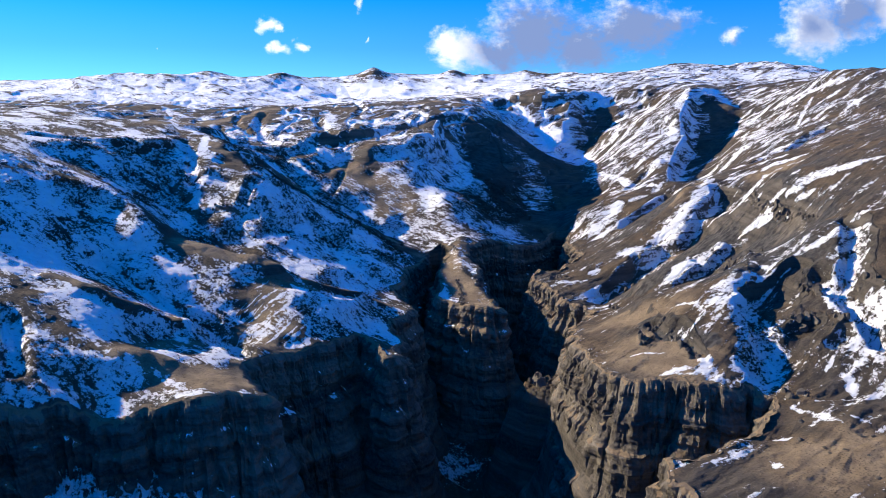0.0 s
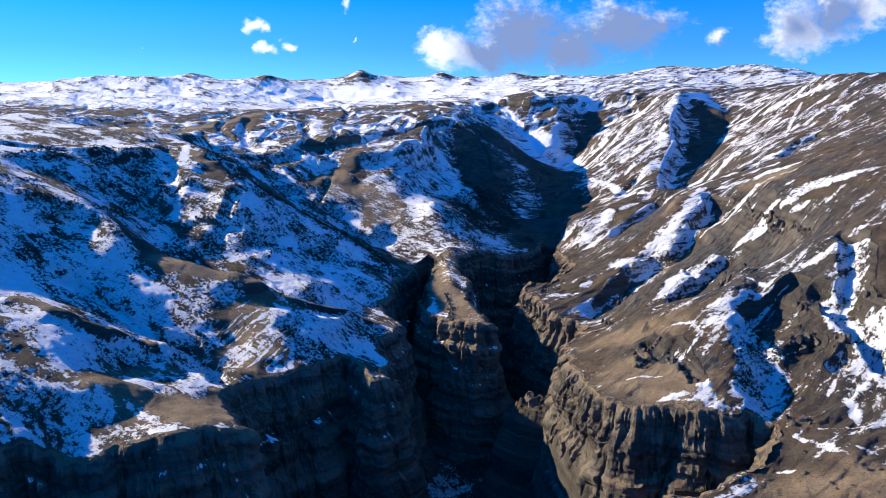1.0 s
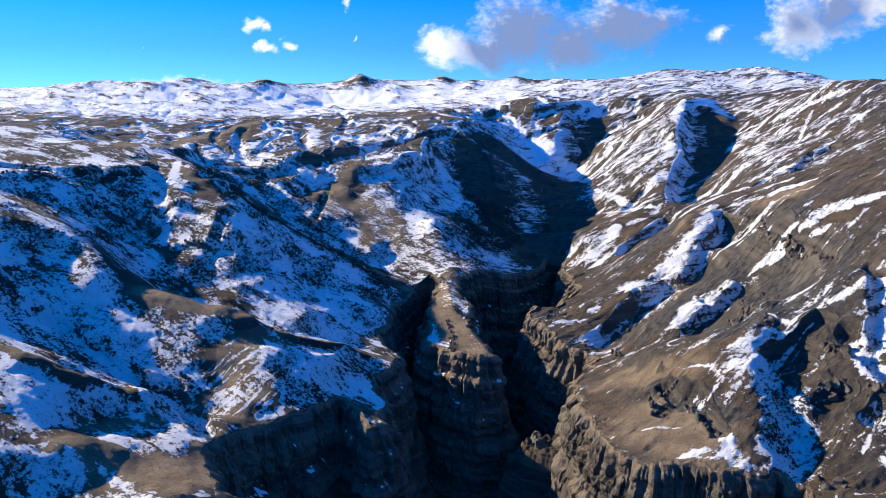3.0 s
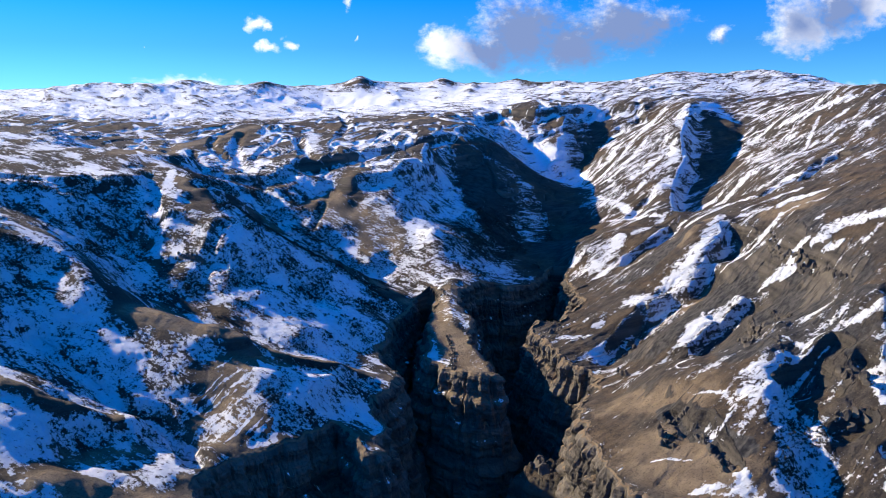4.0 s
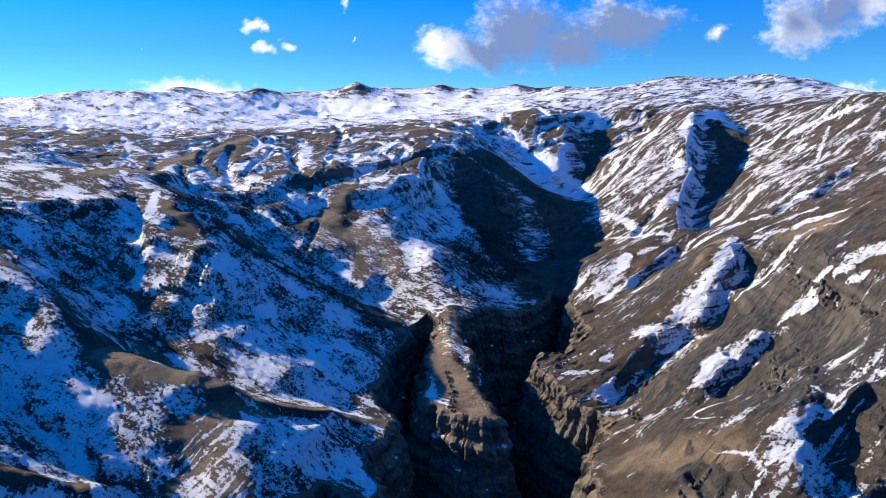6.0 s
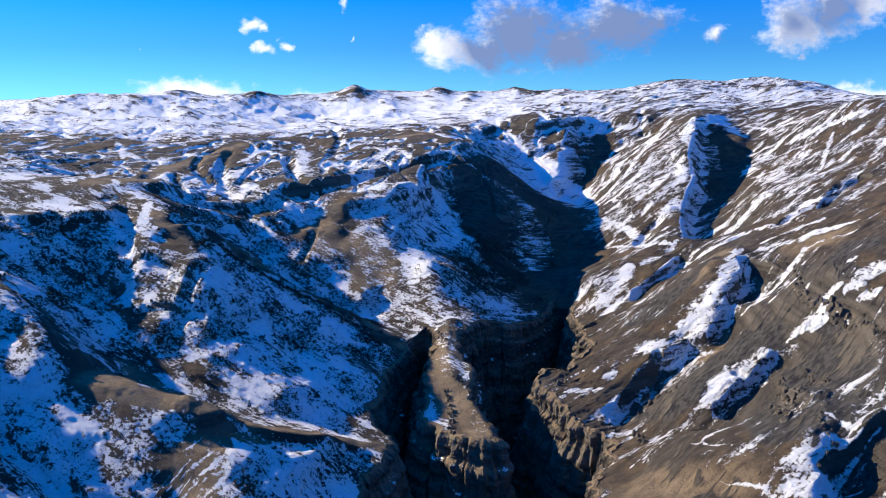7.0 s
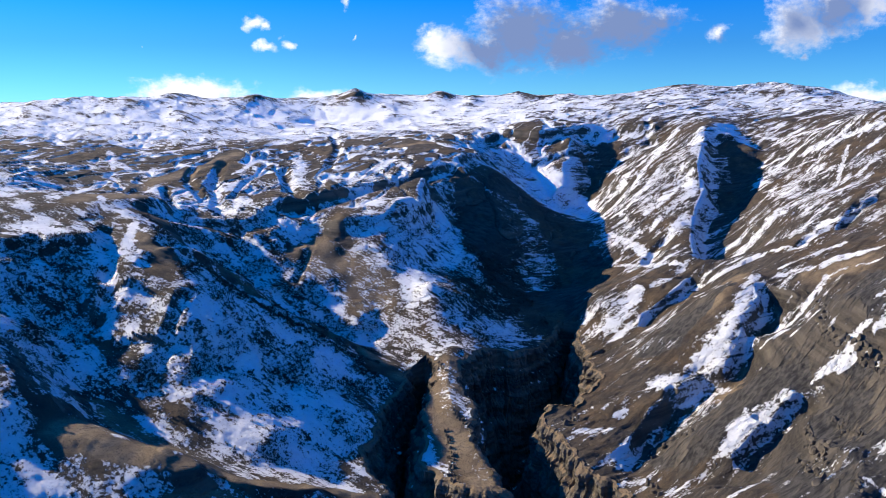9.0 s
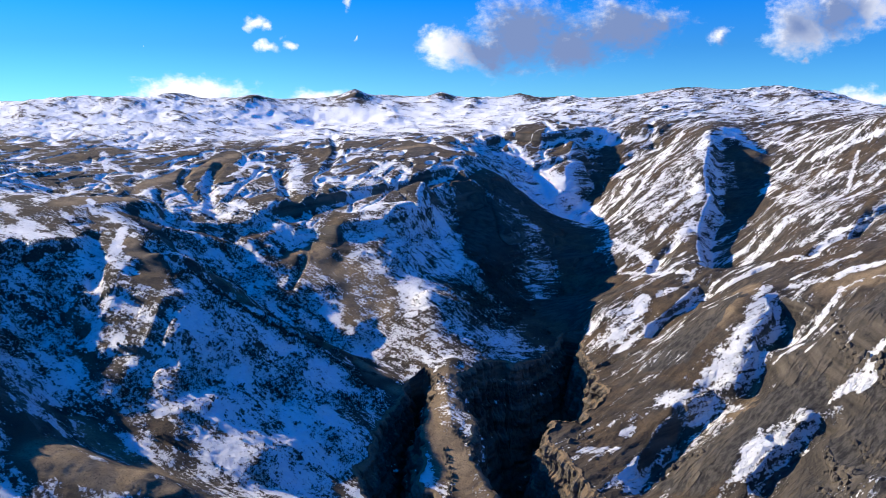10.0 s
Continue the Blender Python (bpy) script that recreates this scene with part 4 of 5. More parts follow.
def near_line(line, reach, x, y):
    """Which of the points lie near a line, and their distance to it."""
    xs, ys = [p[0] for p in line], [p[1] for p in line]
    sel = np.nonzero((x > min(xs) - reach) & (x < max(xs) + reach) & (y > min(ys) - reach) & (y < max(ys) + reach))[0]
    if not len(sel):
        return sel, None, None
    n = len(line) - 1
    d, s = along([(*p, k / n) for k, p in enumerate(line)], x[sel], y[sel])
    return sel, d, s


def rills(x, y):
    """Winding gullies of the plateau: 1 along their beds, falling below 0 away from them."""
    wide = 1 - np.abs(fbm(x + 0.12 * y, y * 0.4, 105, 3, 0.4, seed=38.0)) / 0.075
    narrow = 1 - np.abs(fbm(x - 0.15 * y, y * 0.5, 66, 3, 0.4, seed=39.0)) / 0.07
    small = 0.8 - np.abs(fbm(x - 0.4 * y, y * 0.6, 40, 3, 0.45, seed=40.0)) / 0.08
    return np.clip(np.maximum(np.maximum(wide, narrow), small), -1.5, 1)


def details(x, y):
    """Ridges, gullies and roughness that ride on the smooth sheet; flat arrays."""
    z = np.zeros(x.shape, np.float32)
    far = smoothstep(900, 1500, y)
    hills = smoothstep(760, 950, y) * smoothstep(150, -100, x - 0.1 * y)
    z = z + (1.6 + 2.5 * far) * fbm(x, y, 110, 3, 0.42, seed=1.0) + hills * 4.5 * ridged(x + 0.3 * y, y, 120, 3, seed=9.0)
    open_land = smoothstep(820, 1000, y) * smoothstep(1750, 1500, y) * smoothstep(0.34, 0.2, x / (y + 1))
    z -= open_land * 4.6 * np.clip(rills(x, y), 0, 1)
    for h, w, line in RIBS:
        sel, d, _ = near_line(line, w, x, y)
        if len(sel):
            z[sel] += h * np.clip(1 - d / w, 0, 1) * (1 + 0.3 * fbm(x[sel], y[sel], 30, 2, seed=4.0))
    # small ravines that run down the two sides, and the hills of the far range
    side = smoothstep(-30, 60, x - 0.16 * (y - 420))
    left_r = ridged(x * 0.28 - 0.1 * y, y + 0.25 * x, 24, 4, 0.6, seed=14.0)
    right_r = ridged((0.85 * x + 0.52 * y) * 0.22, 0.85 * y - 0.52 * x, 20, 4, 0.6, seed=15.0)
    z += (1.5 + 0.0008 * y) * (1 - 0.55 * smoothstep(800, 1000, y) * (1 - side)) * (1.15 * right_r * side + 0.95 * left_r * (1 - side))
    z += 0.8 * ridged((0.85 * x + 0.52 * y) * 0.3, 0.85 * y - 0.52 * x, 7, 3, 0.6, seed=17.0) * side
    crag = smoothstep(0.05, 0.4, fbm(x, y, 38, 3, 0.6, seed=19.0)) * side * smoothstep(760, 560, y) * smoothstep(300, 350, y)
    z += 1.5 * crag * np.abs(ridged((0.85 * x + 0.52 * y) * 0.6, 0.85 * y - 0.52 * x, 8, 4, 0.65, seed=20.0))
    range_m = smoothstep(1400, 1700, y) * smoothstep(2140, 2000, y)
    z += range_m * (8 * ridged(x + 0.3 * y, 0.8 * y, 210, 2, 0.3, seed=16.0) + 5.5 * ridged(x + 0.5 * y, 0.8 * y, 75, 4, 0.55, seed=18.0))
    z += (0.35 + 0.35 * side + 0.5 * far * smoothstep(1700, 1400, y)) * ridged(x, y, 22, 4, 0.55, seed=2.0) + 0.4 * fbm(x, y, 4.5, 3, 0.65, seed=7.0)
    return z


# the sheet is laid so that sheet and details together meet the landform lines
WEIGHTS = fit_sheet(np.c_[NODES[:, :2], NODES[:, 2] - details(NODES[:, 0], NODES[:, 1])])


def right_of(line, x, y):
    """Whether each point lies to the right of a line."""
    best, turn = np.full(x.shape, 1e9), np.zeros(x.shape)
    for (ax, ay), (bx, by) in zip(line[:-1], line[1:]):
        dx, dy = bx - ax, by - ay
        s = np.clip(((x - ax) * dx + (y - ay) * dy) / (dx * dx + dy * dy), 0, 1)
        d = np.hypot(x - ax - s * dx, y - ay - s * dy)
        turn = np.where(d < best, dx * (y - ay) - dy * (x - ax), turn)
        best = np.minimum(best, d)
    return turn < 0


def upland(x, y):
    """Height of the ground before the gorge is cut into it."""
    flat_x, flat_y = x.ravel(), y.ravel()
    z = sheet(flat_x, flat_y) + details(flat_x, flat_y)
    for h, w, line in CUTS:
        sel, d, _ = near_line(line, 1.5 * w, flat_x, flat_y)
        if len(sel):
            d = d * (1 + 0.35 * fbm(flat_x[sel], flat_y[sel], 1.2 * w, 3, seed=h + w))
            z[sel] -= h * smoothstep(1.0, 0.15, d / w)
    for h, w, line in SCARPS:
        sel, d, s = near_line(line, 6 * w, flat_x, flat_y)
        if len(sel):
            px, py = flat_x[sel], flat_y[sel]
            side = right_of(line, px + 0.4 * w * fbm(px, py, 2 * w, 3, seed=h), py + 0.4 * w * fbm(px, py, 2 * w, 3, seed=h + 1))
            z[sel] -= np.where(side, h * smoothstep(0.25 * w, 1.2 * w, d) * smoothstep(5 * w, 1.8 * w, d), 0) * smoothstep(0, 0.06, s) * smoothstep(1, 0.94, s)
    for cx, cy, h, r in KNOLLS:
        d = np.hypot(flat_x - cx, 0.7 * (flat_y - cy)) / r
        z += h * np.clip(1 - d * (1 + 0.25 * fbm(flat_x, flat_y, 45, 3, seed=h)), 0, 1) ** 1.3
    # low terraces of the old lava beds
    f = z / 7.5 + 0.35 * fbm(flat_x, flat_y, 160, 2, seed=12.0)
    z += 0.25 * np.sin(2 * np.pi * f) * smoothstep(0.0, 0.5, fbm(flat_x, flat_y, 120, 3, seed=13.0))
    return z.reshape(x.shape)


# ledges that stand in the gorge: outline, height at its middle, rise to the east and north
LEDGES = [
    ([(106, 332), (101, 345), (99, 362), (99, 395), (101, 425), (96, 438), (88, 420), (83, 395), (83, 365), (92, 338)], 92, 2.3, 0.1),
    ([(56, 446), (70, 456), (90, 454), (104, 440), (104, 414), (95, 420), (84, 430), (68, 437)], 72, 0.35, 0.0),
    ([(78, 372), (76, 402), (90, 424), (108, 416), (112, 372), (95, 360)], 55, 0.5, 0.25),
    ([(-240, 262), (-190, 272), (-150, 288), (-128, 284), (-116, 262), (-130, 225), (-160, 190), (-240, 150)], 92, -0.35, 0.55),
]


def carve(x, y, z):
    """The upland z with the gorge cut into it; also gives the distance inside the rim."""
    shape = x.shape
    x, y, z = x.ravel(), y.ravel(), z.ravel().copy()
    d = np.full(x.shape, -99.0, np.float32)
    box = np.nonzero((x > -230) & (x < 230) & (y < 860))[0]
    d[box] = inside(GORGE, x[box], y[box])
    close = np.nonzero(d > -14)[0]
    d[close] = inside(FINE_GORGE, x[close], y[close])
    z[close] -= np.interp(d[close], [0, 1, 4, 9, 14, 24, 60, 140], [0, 18, 42, 62, 88, 120, 136, 142]).astype(np.float32)
    deep = close[d[close] > 1.5]
    z[deep] += 5.0 * ridged(x[deep], y[deep], 16, 4, 0.6, seed=51.0)
    for outline, mid, rx, ry in LEDGES:
        cx, cy = np.mean([p[0] for p in outline]), np.mean([p[1] for p in outline])
        sel = np.nonzero((np.abs(x - cx) < 60) & (np.abs(y - cy) < 60))[0]
        e = inside(outline, x[sel] + 2 * fbm(x[sel], y[sel], 9, 2, seed=21.0), y[sel] + 2 * fbm(x[sel], y[sel], 9, 2, seed=22.0))
        top = mid + rx * (x[sel] - cx) + ry * (y[sel] - cy) + 4.5 * ridged(x[sel], y[sel], 9, 4, 0.65, seed=23.0)
        z[sel] = np.where(d[sel] > 0.5, np.maximum(z[sel], top - np.interp(-e, [0, 2, 8, 60], [0, 12, 30, 200])), z[sel])
    return z.reshape(shape), d.reshape(shape)


def ground_height(x, y):
    return carve(x, y, upland(x, y))[0]


# ---- ground mesh ----
def spread(stops):
    """Positions between stops (place, step), with the step changing smoothly."""
    places = [stops[0][0]]
    for (a, sa), (b, sb) in zip(stops[:-1], stops[1:]):
        n = max(2, int(round((b - a) / ((sa + sb) / 2))))
        k = np.linspace(0, 1, n + 1)[1:]
        ramp = k * sa + 0.5 * k * k * (sb - sa)
        places += list(a + (b - a) * ramp / ramp[-1])
    return np.array(places)


ROW_Y = spread([(-400, 40), (0, 5), (150, 1.3), (600, 1.2), (1100, 2.4), (1600, 5), (2250, 9), (4700, 120)])
SIDE_U = spread([(-3.0, 0.25), (-1.0, 0.02), (-0.82, 0.0019)])
COL_U = np.r_[SIDE_U, spread([(-0.82, 0.0019), (0.82, 0.0019)])[1:], -SIDE_U[::-1][1:]]
half = np.maximum(ROW_Y, 0) + 120 + 160 * smoothstep(200, -300, ROW_Y)
GX = COL_U[None, :] * half[:, None]
GY = np.repeat(ROW_Y[:, None], len(COL_U), 1)
UP = upland(GX, GY)
GZ, RIM_D = carve(GX, GY, UP)


def slopes(z):
    """Slope of the ground to the east and to the north."""
    du_x, dv_x = np.gradient(GX, axis=1), np.gradient(GX, axis=0)
    du_z, dv_z = np.gradient(z, axis=1), np.gradient(z, axis=0)
    dv_y = np.gradient(GY, axis=0)
    east = du_z / du_x
    return east, (dv_z - east * dv_x) / dv_y


def blur(a, n):
    for k in range(n):
        a = (a + np.roll(a, 1, 0) + np.roll(a, -1, 0) + np.roll(a, 1, 1) + np.roll(a, -1, 1)) / 5
    return a


SMOOTH = blur(UP, 12)
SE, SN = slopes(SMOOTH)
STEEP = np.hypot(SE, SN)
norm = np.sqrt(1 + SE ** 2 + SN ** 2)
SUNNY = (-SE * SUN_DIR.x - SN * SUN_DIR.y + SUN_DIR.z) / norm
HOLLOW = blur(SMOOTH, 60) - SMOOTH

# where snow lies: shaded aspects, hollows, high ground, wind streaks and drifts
far = smoothstep(850, 1250, GY) * smoothstep(0.30, 0.18, GX / (GY + 1))
high = smoothstep(1380, 1600, GY)
right = smoothstep(-30, 60, GX - 0.16 * (GY - 420))
across_r = fbm(GX * 0.85 + GY * 0.52, (GY * 0.85 - GX * 0.52) * 5.5, 52, 5, 0.68, seed=31.0)
across_l = fbm(GX * 0.82 - GY * 0.57, (GX * 0.57 + GY * 0.82) * 2.4, 42, 5, 0.68, seed=33.0)
grainy = across_r * right + across_l * (1 - right)
worm = rills(GX, GY)
# 1 where the smoothed slope turns from SUN_DIR; drives snow cover and darker ground
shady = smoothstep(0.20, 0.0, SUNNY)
mottle = fbm(GX, GY, 45, 4, 0.6, seed=35.0)
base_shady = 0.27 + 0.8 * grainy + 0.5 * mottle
base_plateau = -0.06 + 0.78 * worm + 0.5 * grainy + 0.06 * np.clip(HOLLOW, -4, 4)
base_right = -0.56 + 1.3 * grainy + 0.4 * mottle + 0.05 * np.clip(HOLLOW, -4, 4)
snow = base_right * right + (0.04 + 0.9 * grainy + 0.5 * mottle) * (1 - right)
snow = snow + (base_plateau - snow) * far
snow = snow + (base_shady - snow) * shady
snow = snow + (0.36 + 0.75 * grainy + 0.12 * np.clip(HOLLOW, -3, 3) - snow) * high * (1 - 0.55 * right)
snow -= 0.06 * smoothstep(470, 420, GY) * smoothstep(-120, -160, GX)
snow += (0.22 * smoothstep(620, 950, GY) + 0.15 * smoothstep(1000, 1400, GY)) * right
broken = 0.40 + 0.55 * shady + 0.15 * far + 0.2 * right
flat_x, flat_y = GX.ravel(), GY.ravel()
snow_flat, broken_flat = snow.ravel(), broken.ravel()
dry = np.zeros(flat_x.shape, np.float32)
for w, line in BARES:
    sel, d, s = near_line(line, 1.6 * w + 2, flat_x, flat_y)
    if len(sel):
        d = d * (1 + 0.6 * fbm(flat_x[sel], flat_y[sel], max(2 * w, 6), 3, 0.6, seed=w))
        dry[sel] = np.maximum(dry[sel], (0.0 if w >= 30 else 1.0) * smoothstep(1.5, 0.5, d / w))
        snow_flat[sel] -= (0.85 if w >= 30 else 0.65) * smoothstep(1.35, 0.6, d / w)
dry *= smoothstep(1700, 1450, flat_y)
for w, line in DUSTS:
    sel, d, s = near_line(line, 1.8 * w + 2, flat_x, flat_y)
    if len(sel):
        d = d * (1 + 0.6 * fbm(flat_x[sel], flat_y[sel], max(2 * w, 6), 3, 0.6, seed=w))
        snow_flat[sel] += (0.12 - np.minimum(snow_flat[sel], 0.12)) * 0.75 * smoothstep(1.5, 0.5, d / w)
        broken_flat[sel] = np.maximum(broken_flat[sel], 0.75 * smoothstep(1.5, 0.5, d / w))
grit = np.zeros(flat_x.shape, np.float32)
for w, line in ASHES:
    sel, d, s = near_line(line, 1.8 * w + 2, flat_x, flat_y)
    if len(sel):
        d = d * (1 + 0.7 * fbm(flat_x[sel], flat_y[sel], max(1.5 * w, 6), 4, 0.6, seed=w))
        grit[sel] = np.maximum(grit[sel], smoothstep(1.5, 0.6, d / w))
EE, EN = slopes(GZ)
snow -= 0.9 * smoothstep(1.1, 2.2, np.hypot(EE, EN))
DRIFT_S = np.full(flat_x.shape, -9.0, np.float32)
for w, line in DRIFTS:
    sel, d, s = near_line(line, 2.5 * w + 2, flat_x, flat_y)
    if len(sel):
        dx, dy = flat_x[sel], flat_y[sel]
        reach = 1.25 * w * (0.45 + 0.7 * np.sqrt(np.clip(4 * s * (1 - s), 0, 1)))
        d = d * (1 + 0.8 * fbm(dx, dy, max(2.5 * w, 5), 4, 0.65, seed=w)) + 0.6 * w * fbm(dx, dy, 4.0, 3, 0.6, seed=w + 1)
        DRIFT_S[sel] = np.maximum(DRIFT_S[sel], np.clip(0.9 * (1 - d / reach), -9, 0.33))
snow_flat[:] = np.maximum(snow_flat, DRIFT_S)
broken_flat[:] = np.where(DRIFT_S > 0, 0.1 + broken_flat, broken_flat)
rocky = smoothstep(0.75, 1.6, np.hypot(EE, EN)) + 0.5 * smoothstep(0.5, 0.9, STEEP)
snow -= 1.5 * smoothstep(2.2, 3.5, np.hypot(EE, EN))
# scrub ground, kept to shaded slopes; its dark colour carries part of their shade
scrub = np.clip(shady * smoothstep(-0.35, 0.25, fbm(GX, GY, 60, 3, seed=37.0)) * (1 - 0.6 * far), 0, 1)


def grid_mesh(name, gx, gy, gz):
    rows, cols = gx.shape
    co = np.stack([gx, gy, gz], -1).reshape(-1, 3).astype(np.float32)
    a = (np.arange(rows - 1)[:, None] * cols + np.arange(cols - 1)[None, :]).ravel()
    quads = np.stack([a, a + 1, a + cols + 1, a + cols], -1).astype(np.int32)
    me = bpy.data.meshes.new(name)
    me.vertices.add(len(co))
    me.vertices.foreach_set("co", co.ravel())
    me.loops.add(quads.size)
    me.loops.foreach_set("vertex_index", quads.ravel())
    me.polygons.add(len(quads))
    me.polygons.foreach_set("loop_start", np.arange(0, quads.size, 4, dtype=np.int32))
    me.polygons.foreach_set("use_smooth", np.ones(len(quads), bool))
    me.update(calc_edges=True)
    return me


def mesh_values(me, **values):
    for key, v in values.items():
        layer = me.attributes.new(key, "FLOAT", "POINT")
        layer.data.foreach_set("value", np.ascontiguousarray(v, np.float32).ravel())


ground_me = grid_mesh("ground", GX, GY, GZ)
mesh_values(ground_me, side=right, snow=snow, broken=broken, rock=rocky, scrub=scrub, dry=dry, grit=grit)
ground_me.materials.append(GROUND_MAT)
ground = tagged(new("ground", ground_me), "brown winter grassland and snow cut by a deep gorge", "ground", kind="structure")


# ---- cliffs round the gorge ----
def cliff(rim, seed, label):
    """A wall of layered rock that hangs from a rim line."""
    pts = np.array([p for p in rim if p[1] > 120], np.float64)
    seg = np.r_[0, np.cumsum(np.hypot(*np.diff(pts, axis=0).T))]
    s = np.arange(0, seg[-1], 1.0)
    px, py = np.interp(s, seg, pts[:, 0]), np.interp(s, seg, pts[:, 1])
    sx, sy = px.copy(), py.copy()
    for k in range(14):
        sx[1:-1], sy[1:-1] = (sx[:-2] + sx[1:-1] + sx[2:]) / 3, (sy[:-2] + sy[1:-1] + sy[2:]) / 3
    tx, ty = np.gradient(sx), np.gradient(sy)
    tl = np.hypot(tx, ty)
    nx, ny = -ty / tl, tx / tl
    test = inside(GORGE, sx + 3 * nx, sy + 3 * ny) - inside(GORGE, sx - 3 * nx, sy - 3 * ny)
    sign = np.where(np.median(test) > 0, 1.0, -1.0)
    nx, ny = nx * sign, ny * sign
    rim_z = upland(px, py)
    v = np.r_[np.linspace(-0.6, 0.2, 3), np.arange(1.0, 60, 1.1), np.arange(60, 132, 2.4)]
    out = np.interp(v, [-0.6, 0.2, 3, 16, 20, 36, 42, 66, 74, 104, 132], [-2.2, 0.0, 1.0, 1.8, 5.5, 6.5, 10, 12, 17, 22, 36])
    S, V = np.meshgrid(s, v, indexing="ij")
    wob = 5 * fbm(S, V * 0 + seed, 60, 2, seed=seed)
    beds = fbm(S * 0.02 + seed, V + wob * 0.5, 5.0, 3, 0.6, seed=seed + 1)
    flute = ridged(S, V * 0.2, 10, 4, 0.65, seed=seed + 2)
    flute = np.sign(flute) * np.abs(flute) ** 0.7
    block = fbm(S, V * 0.8, 4.0, 3, 0.6, seed=seed + 3)
    hold = smoothstep(0, 6, V)
    crack = np.abs(ridged(S + 0.15 * V, V * 0.12, 4.5, 3, 0.6, seed=seed + 5))
    shift = out[None, :] + hold * (4.6 * flute - 1.6 * crack ** 2 + 1.3 * np.sign(beds) * np.abs(beds) ** 0.6 + 1.5 * block) + 3.5 * smoothstep(8, 40, V) * fbm(S, V * 0.5, 34, 3, seed=seed + 4)
    cx, cy = px[:, None] + nx[:, None] * shift, py[:, None] + ny[:, None] * shift
    cz = rim_z[:, None] - V + 0.5 * hold * block
    me = grid_mesh("cliff", cx, cy, cz)
    me.polygons.foreach_set("use_smooth", np.zeros(len(me.polygons), bool))
    ledge = smoothstep(0.5, 0.2, np.abs(np.gradient(cz, axis=1)) / (np.hypot(np.gradient(cx, axis=1), np.gradient(cy, axis=1)) + 1e-3) / 3)
    lip = smoothstep(2.0, 0.0, V)
    mesh_values(me, lie=0.25 - 0.9 * smoothstep(9, 2, V) + 0.75 * ledge + 0.5 * fbm(S, V, 18, 3, seed=seed + 6) + (0.0 if seed < 6 else -0.3), turf=np.clip(ledge * 0.8 + lip, 0, 1))
    me.materials.append(ROCK_MAT)
    return tagged(new("cliff", me), label, "cliff")


cliff(RIMS[0], 3.0, "shaded layered rock wall dropping from a snowy rim")
cliff(RIMS[1], 5.0, "layered rock wall round a grassy tongue of land")
cliff(RIMS[2], 8.0, "sunlit fluted rock wall below a brown grassy rim")


# ---- loose stones ----
def part_mesh(name, bm, material):
    me = bpy.data.meshes.new(name)
    bm.to_mesh(me)
    bm.free()
    me.materials.append(material)
    return me


def boulder_mesh(seed):
    bm = bmesh.new()
    bmesh.ops.create_icosphere(bm, subdivisions=2, radius=1.0)
    rng = random.Random(seed)
    cuts = [(Vector((rng.uniform(-1, 1), rng.uniform(-1, 1), rng.uniform(-0.4, 1))).normalized(), rng.uniform(0.55, 0.85)) for _ in range(7)]
    for v in bm.verts:
        for axis, far_off in cuts:
            over = v.co.dot(axis) - far_off
            if over > 0:
                v.co -= axis * over
        v.co += 0.06 * noise.noise_vector(v.co * 3 + Vector((seed, 0, 0)))
        v.co.z *= 0.75
    return part_mesh("boulder", bm, ROCK_MAT)


# ---- outcrops: height of the blocks and the line in plan along which they crop out ----
OUTCROPS = [
    (4, (342, 681), (301, 580), (309, 565), (312, 541), (300, 488)),
    (4, (209, 440), (228, 474), (241, 491)),
    (5, (241, 402), (245, 394), (248, 387)),
    (3, (140, 392), (147, 397), (153, 397)),
    (2.2, (149, 376), (149, 354), (155, 343)),
    (4, (167, 557), (177, 568), (195, 567)),
    (3.5, (309, 617), (301, 592), (303, 577)),
    (3, (306, 568), (310, 557), (313, 549)),
    (2.5, (249, 522), (238, 492)),
    (2.5, (267, 523), (258, 496), (258, 483)),
    (3, (261, 397), (265, 389), (275, 378)),
    (4, (219, 367), (230, 369), (236, 367)),
    (3.5, (238, 356), (244, 358), (247, 354)),
    (2.5, (220, 437), (215, 413), (200, 397)),
    (2, (216, 524), (226, 531)),
    (4, (191, 317), (193, 311), (197, 306)),
    (3, (109, 600), (125, 610)),
    (3, (151, 531), (151, 510)),
    (3.5, (132, 390), (133, 377)),
    (2, (304, 560), (304, 529)),
    (2.5, (-242, 665), (-257, 667), (-268, 661)),
    (2, (-235, 620), (-215, 618), (-191, 624)),
    (2, (-163, 424), (-156, 418)),
    (3, (175, 482), (188, 489)),
    (2.5, (228, 490), (217, 461)),
    (2.2, (20, 609), (32, 596), (40, 564)),
    (2.4, (14, 592), (17, 559), (19, 530)),
    (2, (9, 693), (16, 673)),
    (9, (75, 447), (79, 446)),
]


def block_mesh(seed):
    """One upright angular block, about one unit high."""
    rng = random.Random(seed)
    bm = bmesh.new()
    bmesh.ops.create_icosphere(bm, subdivisions=2, radius=1.0)
    cuts = [(Vector((rng.uniform(-1, 1), rng.uniform(-1, 1), rng.uniform(-0.3, 0.6))).normalized(), rng.uniform(0.4, 0.75)) for _ in range(8)]
    for v in bm.verts:
        for axis, limit in cuts:
            over = v.co.dot(axis) - limit
            if over > 0:
                v.co -= axis * over
        v.co += 0.07 * noise.noise_vector(v.co * 2.2 + Vector((seed, 0, 0)))
    return part_mesh("rock", bm, ROCK_MAT)


BLOCKS = [block_mesh(40 + k) for k in range(9)]


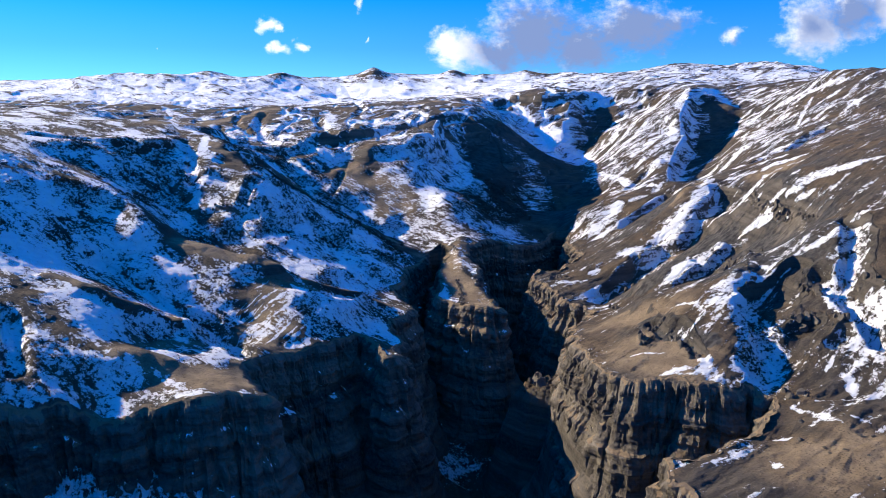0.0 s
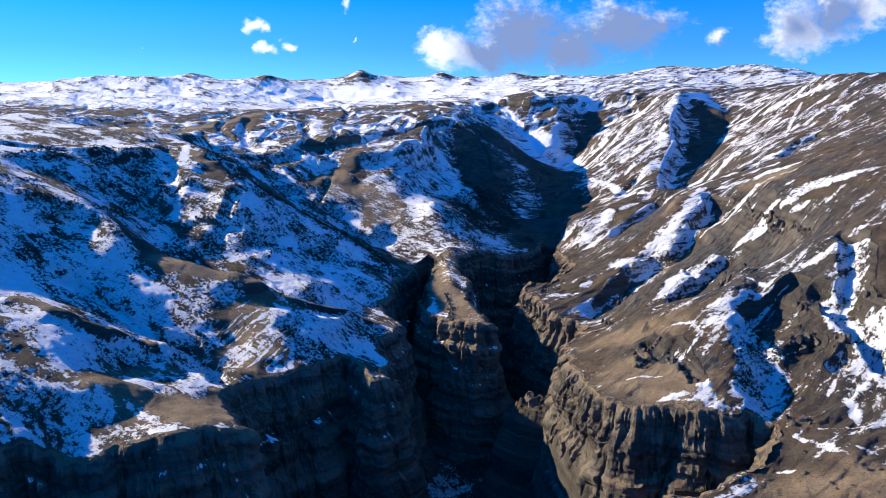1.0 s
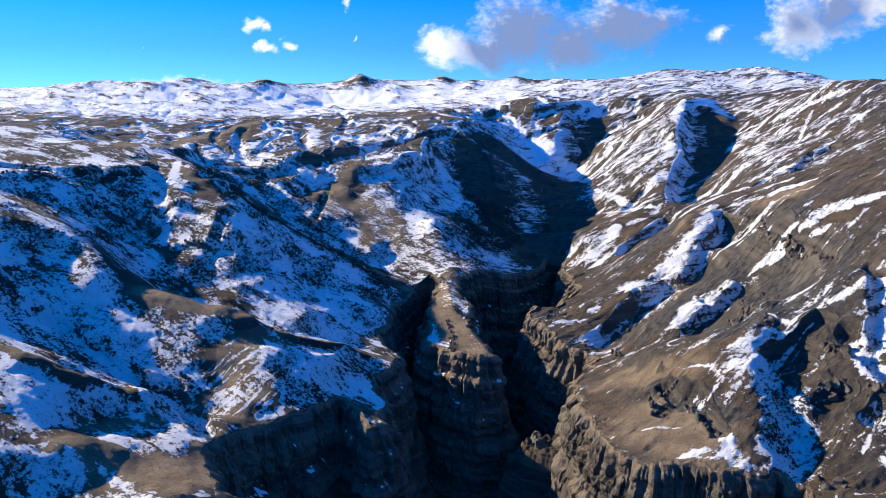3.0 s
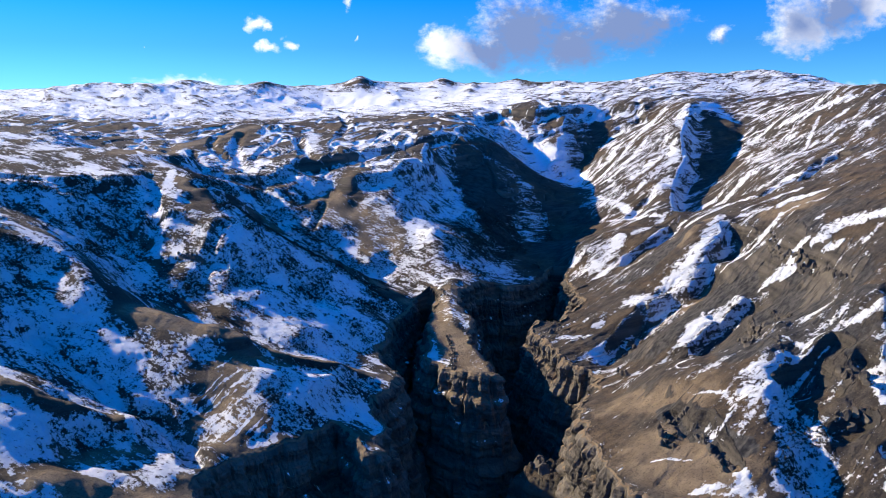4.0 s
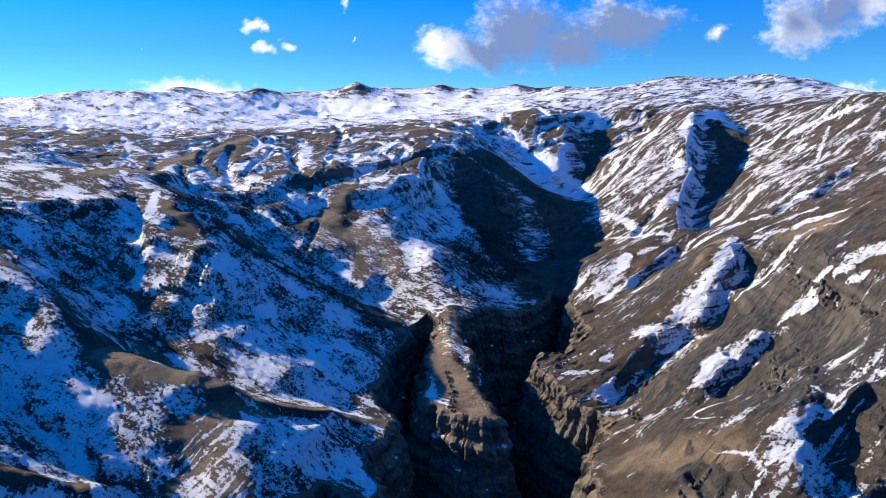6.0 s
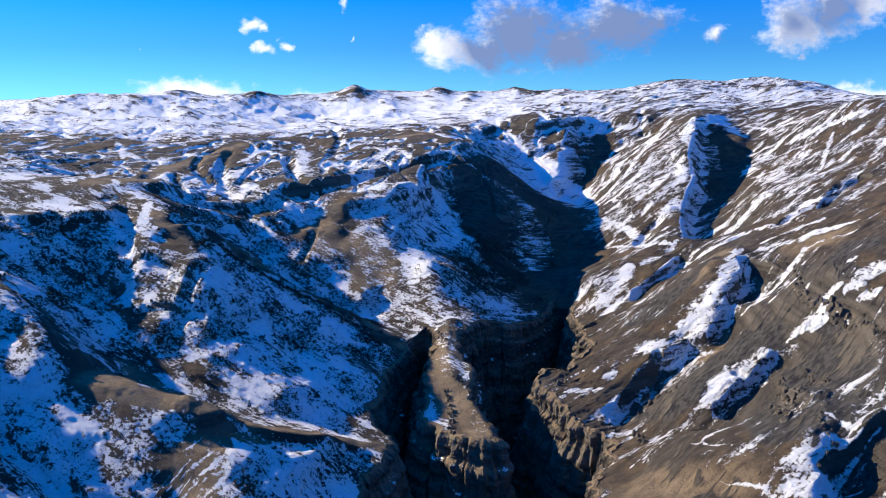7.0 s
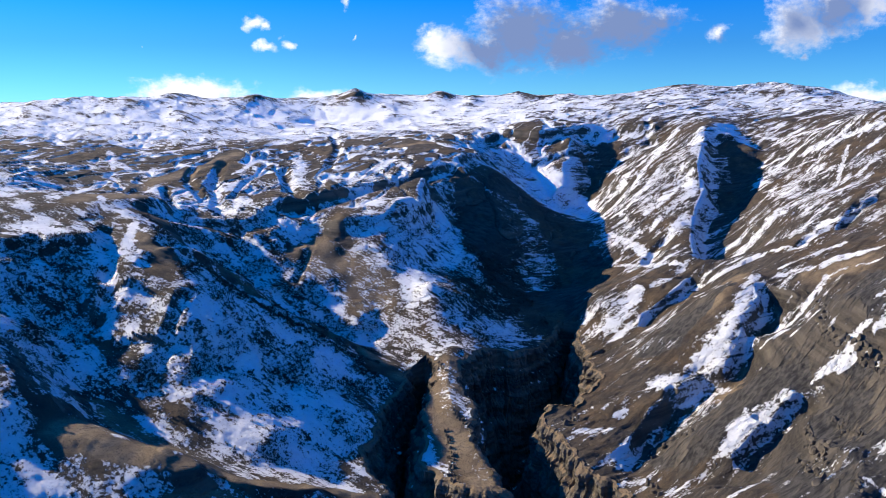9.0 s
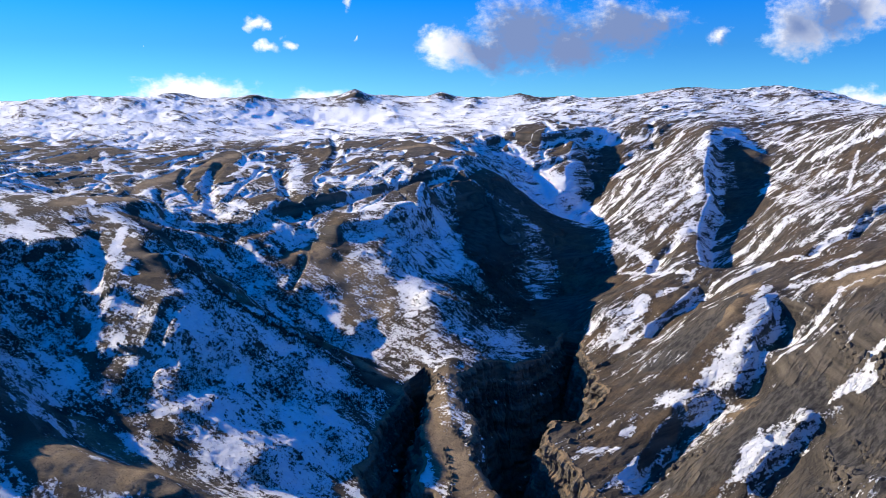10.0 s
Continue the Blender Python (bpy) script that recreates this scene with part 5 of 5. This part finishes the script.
def outcrop(height, *line, seed=0):
    """A broken band of rock: upright angular blocks that stick out of the slope."""
    rng = random.Random(seed)
    height *= 1.5
    line = [Vector(p) for p in line]
    length = sum((b - a).length for a, b in zip(line[:-1], line[1:]))
    count = min(34, max(7, int(length / (0.5 * height))))
    places = []
    for k in range(count):
        s = (k + rng.random()) / count * (len(line) - 1)
        i = min(int(s), len(line) - 2)
        p = line[i].lerp(line[i + 1], s - i)
        places.append((p.x + rng.gauss(0, 0.35 * height), p.y + rng.gauss(0, 0.35 * height)))
    zs = ground_height(np.array([p[0] for p in places]), np.array([p[1] for p in places]))
    centre = line[len(line) // 2]
    base = Vector((centre.x, centre.y, float(np.mean(zs))))
    ob = tagged(new("rock_outcrop"), "dark jagged rock band cropping out of the slope", "rock outcrop", "rock outcrops on the slopes")
    ob.location = base
    for (px, py), pz in zip(places, zs):
        tall = height * rng.uniform(0.35, 1.0)
        wide = tall * rng.uniform(0.4, 0.8)
        block = new("rock", rng.choice(BLOCKS))
        block.parent = ob
        block.matrix_basis = Matrix.Translation(Vector((px, py, float(pz) + 0.12 * tall)) - base) @ Euler((rng.uniform(-0.3, 0.3), rng.uniform(-0.3, 0.3), rng.uniform(0, 6.3))).to_matrix().to_4x4() @ Matrix.Diagonal((wide, 0.8 * wide, 0.72 * tall, 1))
    return ob


for k, (tall, *line) in enumerate(OUTCROPS):
    outcrop(tall, *line, seed=100 + k)


def height_at(px, py):
    return float(ground_height(np.array([px]), np.array([py]))[0])


stones = [tagged(new("boulder", boulder_mesh(k)), "grey-brown angular boulder on the dry grass slope", "boulder", "boulders on the near slope") for k in range(5)]
rng = random.Random(11)
for k in range(60):
    px, py = rng.uniform(168, 250), rng.uniform(215, 300)
    size = 0.45 + 1.3 * rng.random() ** 3
    place = pose(px, py, height_at(px, py) + 0.2 * size, rng.uniform(-15, 15), rng.uniform(-15, 15), rng.uniform(0, 360)) @ Matrix.Diagonal((size, size * rng.uniform(0.7, 1.2), size * rng.uniform(0.6, 1.0), 1))
    if k < 5:
        stones[k].matrix_basis = place
    else:
        copy_thing(stones[k % 5], Matrix.Identity(4)).matrix_basis = place


# ---- leafless scrub on the shaded slopes ----
def scrub_mesh(name, where, sizes, seed, blades=26):
    """Many clumps of bare twigs, each a thicket of small slivers."""
    rng = np.random.RandomState(seed)
    n = len(where)
    way = rng.normal(size=(n, blades, 3))
    way /= np.linalg.norm(way, axis=-1, keepdims=True)
    way[..., 2] = np.abs(way[..., 2])
    r = sizes[:, None, None] * (0.35 + 0.65 * rng.rand(n, blades, 1))
    mid = where[:, None, :] + way * r * np.array([0.9, 0.9, 1.25])
    a, b = rng.normal(size=(n, blades, 3)), rng.normal(size=(n, blades, 3))
    a, b = a * sizes[:, None, None] * 0.27, b * sizes[:, None, None] * 0.27
    tri = np.stack([mid + a, mid + b, mid - 0.6 * (a + b) - way * r * 0.35], 2).reshape(-1, 3)
    me = bpy.data.meshes.new(name)
    me.vertices.add(len(tri))
    me.vertices.foreach_set("co", tri.astype(np.float32).ravel())
    me.loops.add(len(tri))
    me.loops.foreach_set("vertex_index", np.arange(len(tri), dtype=np.int32))
    me.polygons.add(len(tri) // 3)
    me.polygons.foreach_set("loop_start", np.arange(0, len(tri), 3, dtype=np.int32))
    me.update(calc_edges=True)
    me.materials.append(SHRUB_MAT)
    return me


pick = np.random.RandomState(4)
chance = shady * (GY > 230) * (GY < 930) * (RIM_D < -3) * (STEEP < 1.1) * (GX < 0.16 * GY + 30) * (dry.reshape(GX.shape) < 0.3)
chance = chance * np.clip(0.12 + 1.6 * fbm(GX, GY, 24, 3, 0.6, seed=41.0) + 0.7 * fbm(GX, GY, 90, 2, seed=42.0), 0, 1) * (0.25 + GY / 700)
weight = (chance * np.gradient(GX, axis=1) * np.gradient(GY, axis=0)).ravel()
spots = pick.choice(weight.size, 18000, replace=False, p=weight / weight.sum())
where = np.stack([GX.ravel()[spots], GY.ravel()[spots], GZ.ravel()[spots]], -1)
tagged(new("scrub", scrub_mesh("scrub", where, (0.5 + 1.7 * pick.rand(len(spots)) ** 2.5) * np.clip(where[:, 1] / 620, 0.5, 1.15), 6, 14)), "dark leafless scrub scattered over shaded snow slopes", "shrubs", kind="stuff")

# bare brushwood on the snow of the near gully
brush = np.random.RandomState(12)
spots = np.concatenate([brush.normal((198, 366), (4.5, 6), (130, 2)), brush.normal((183, 338), (5, 6), (110, 2)), brush.normal((207, 384), (3, 4), (50, 2))])
where = np.c_[spots, ground_height(spots[:, 0], spots[:, 1])]
tagged(new("brushwood", scrub_mesh("brushwood", where, 0.5 + 0.9 * brush.rand(len(where)) ** 2, 13, 22)), "brown leafless brushwood on the snow of a steep gully", "shrubs", kind="stuff")
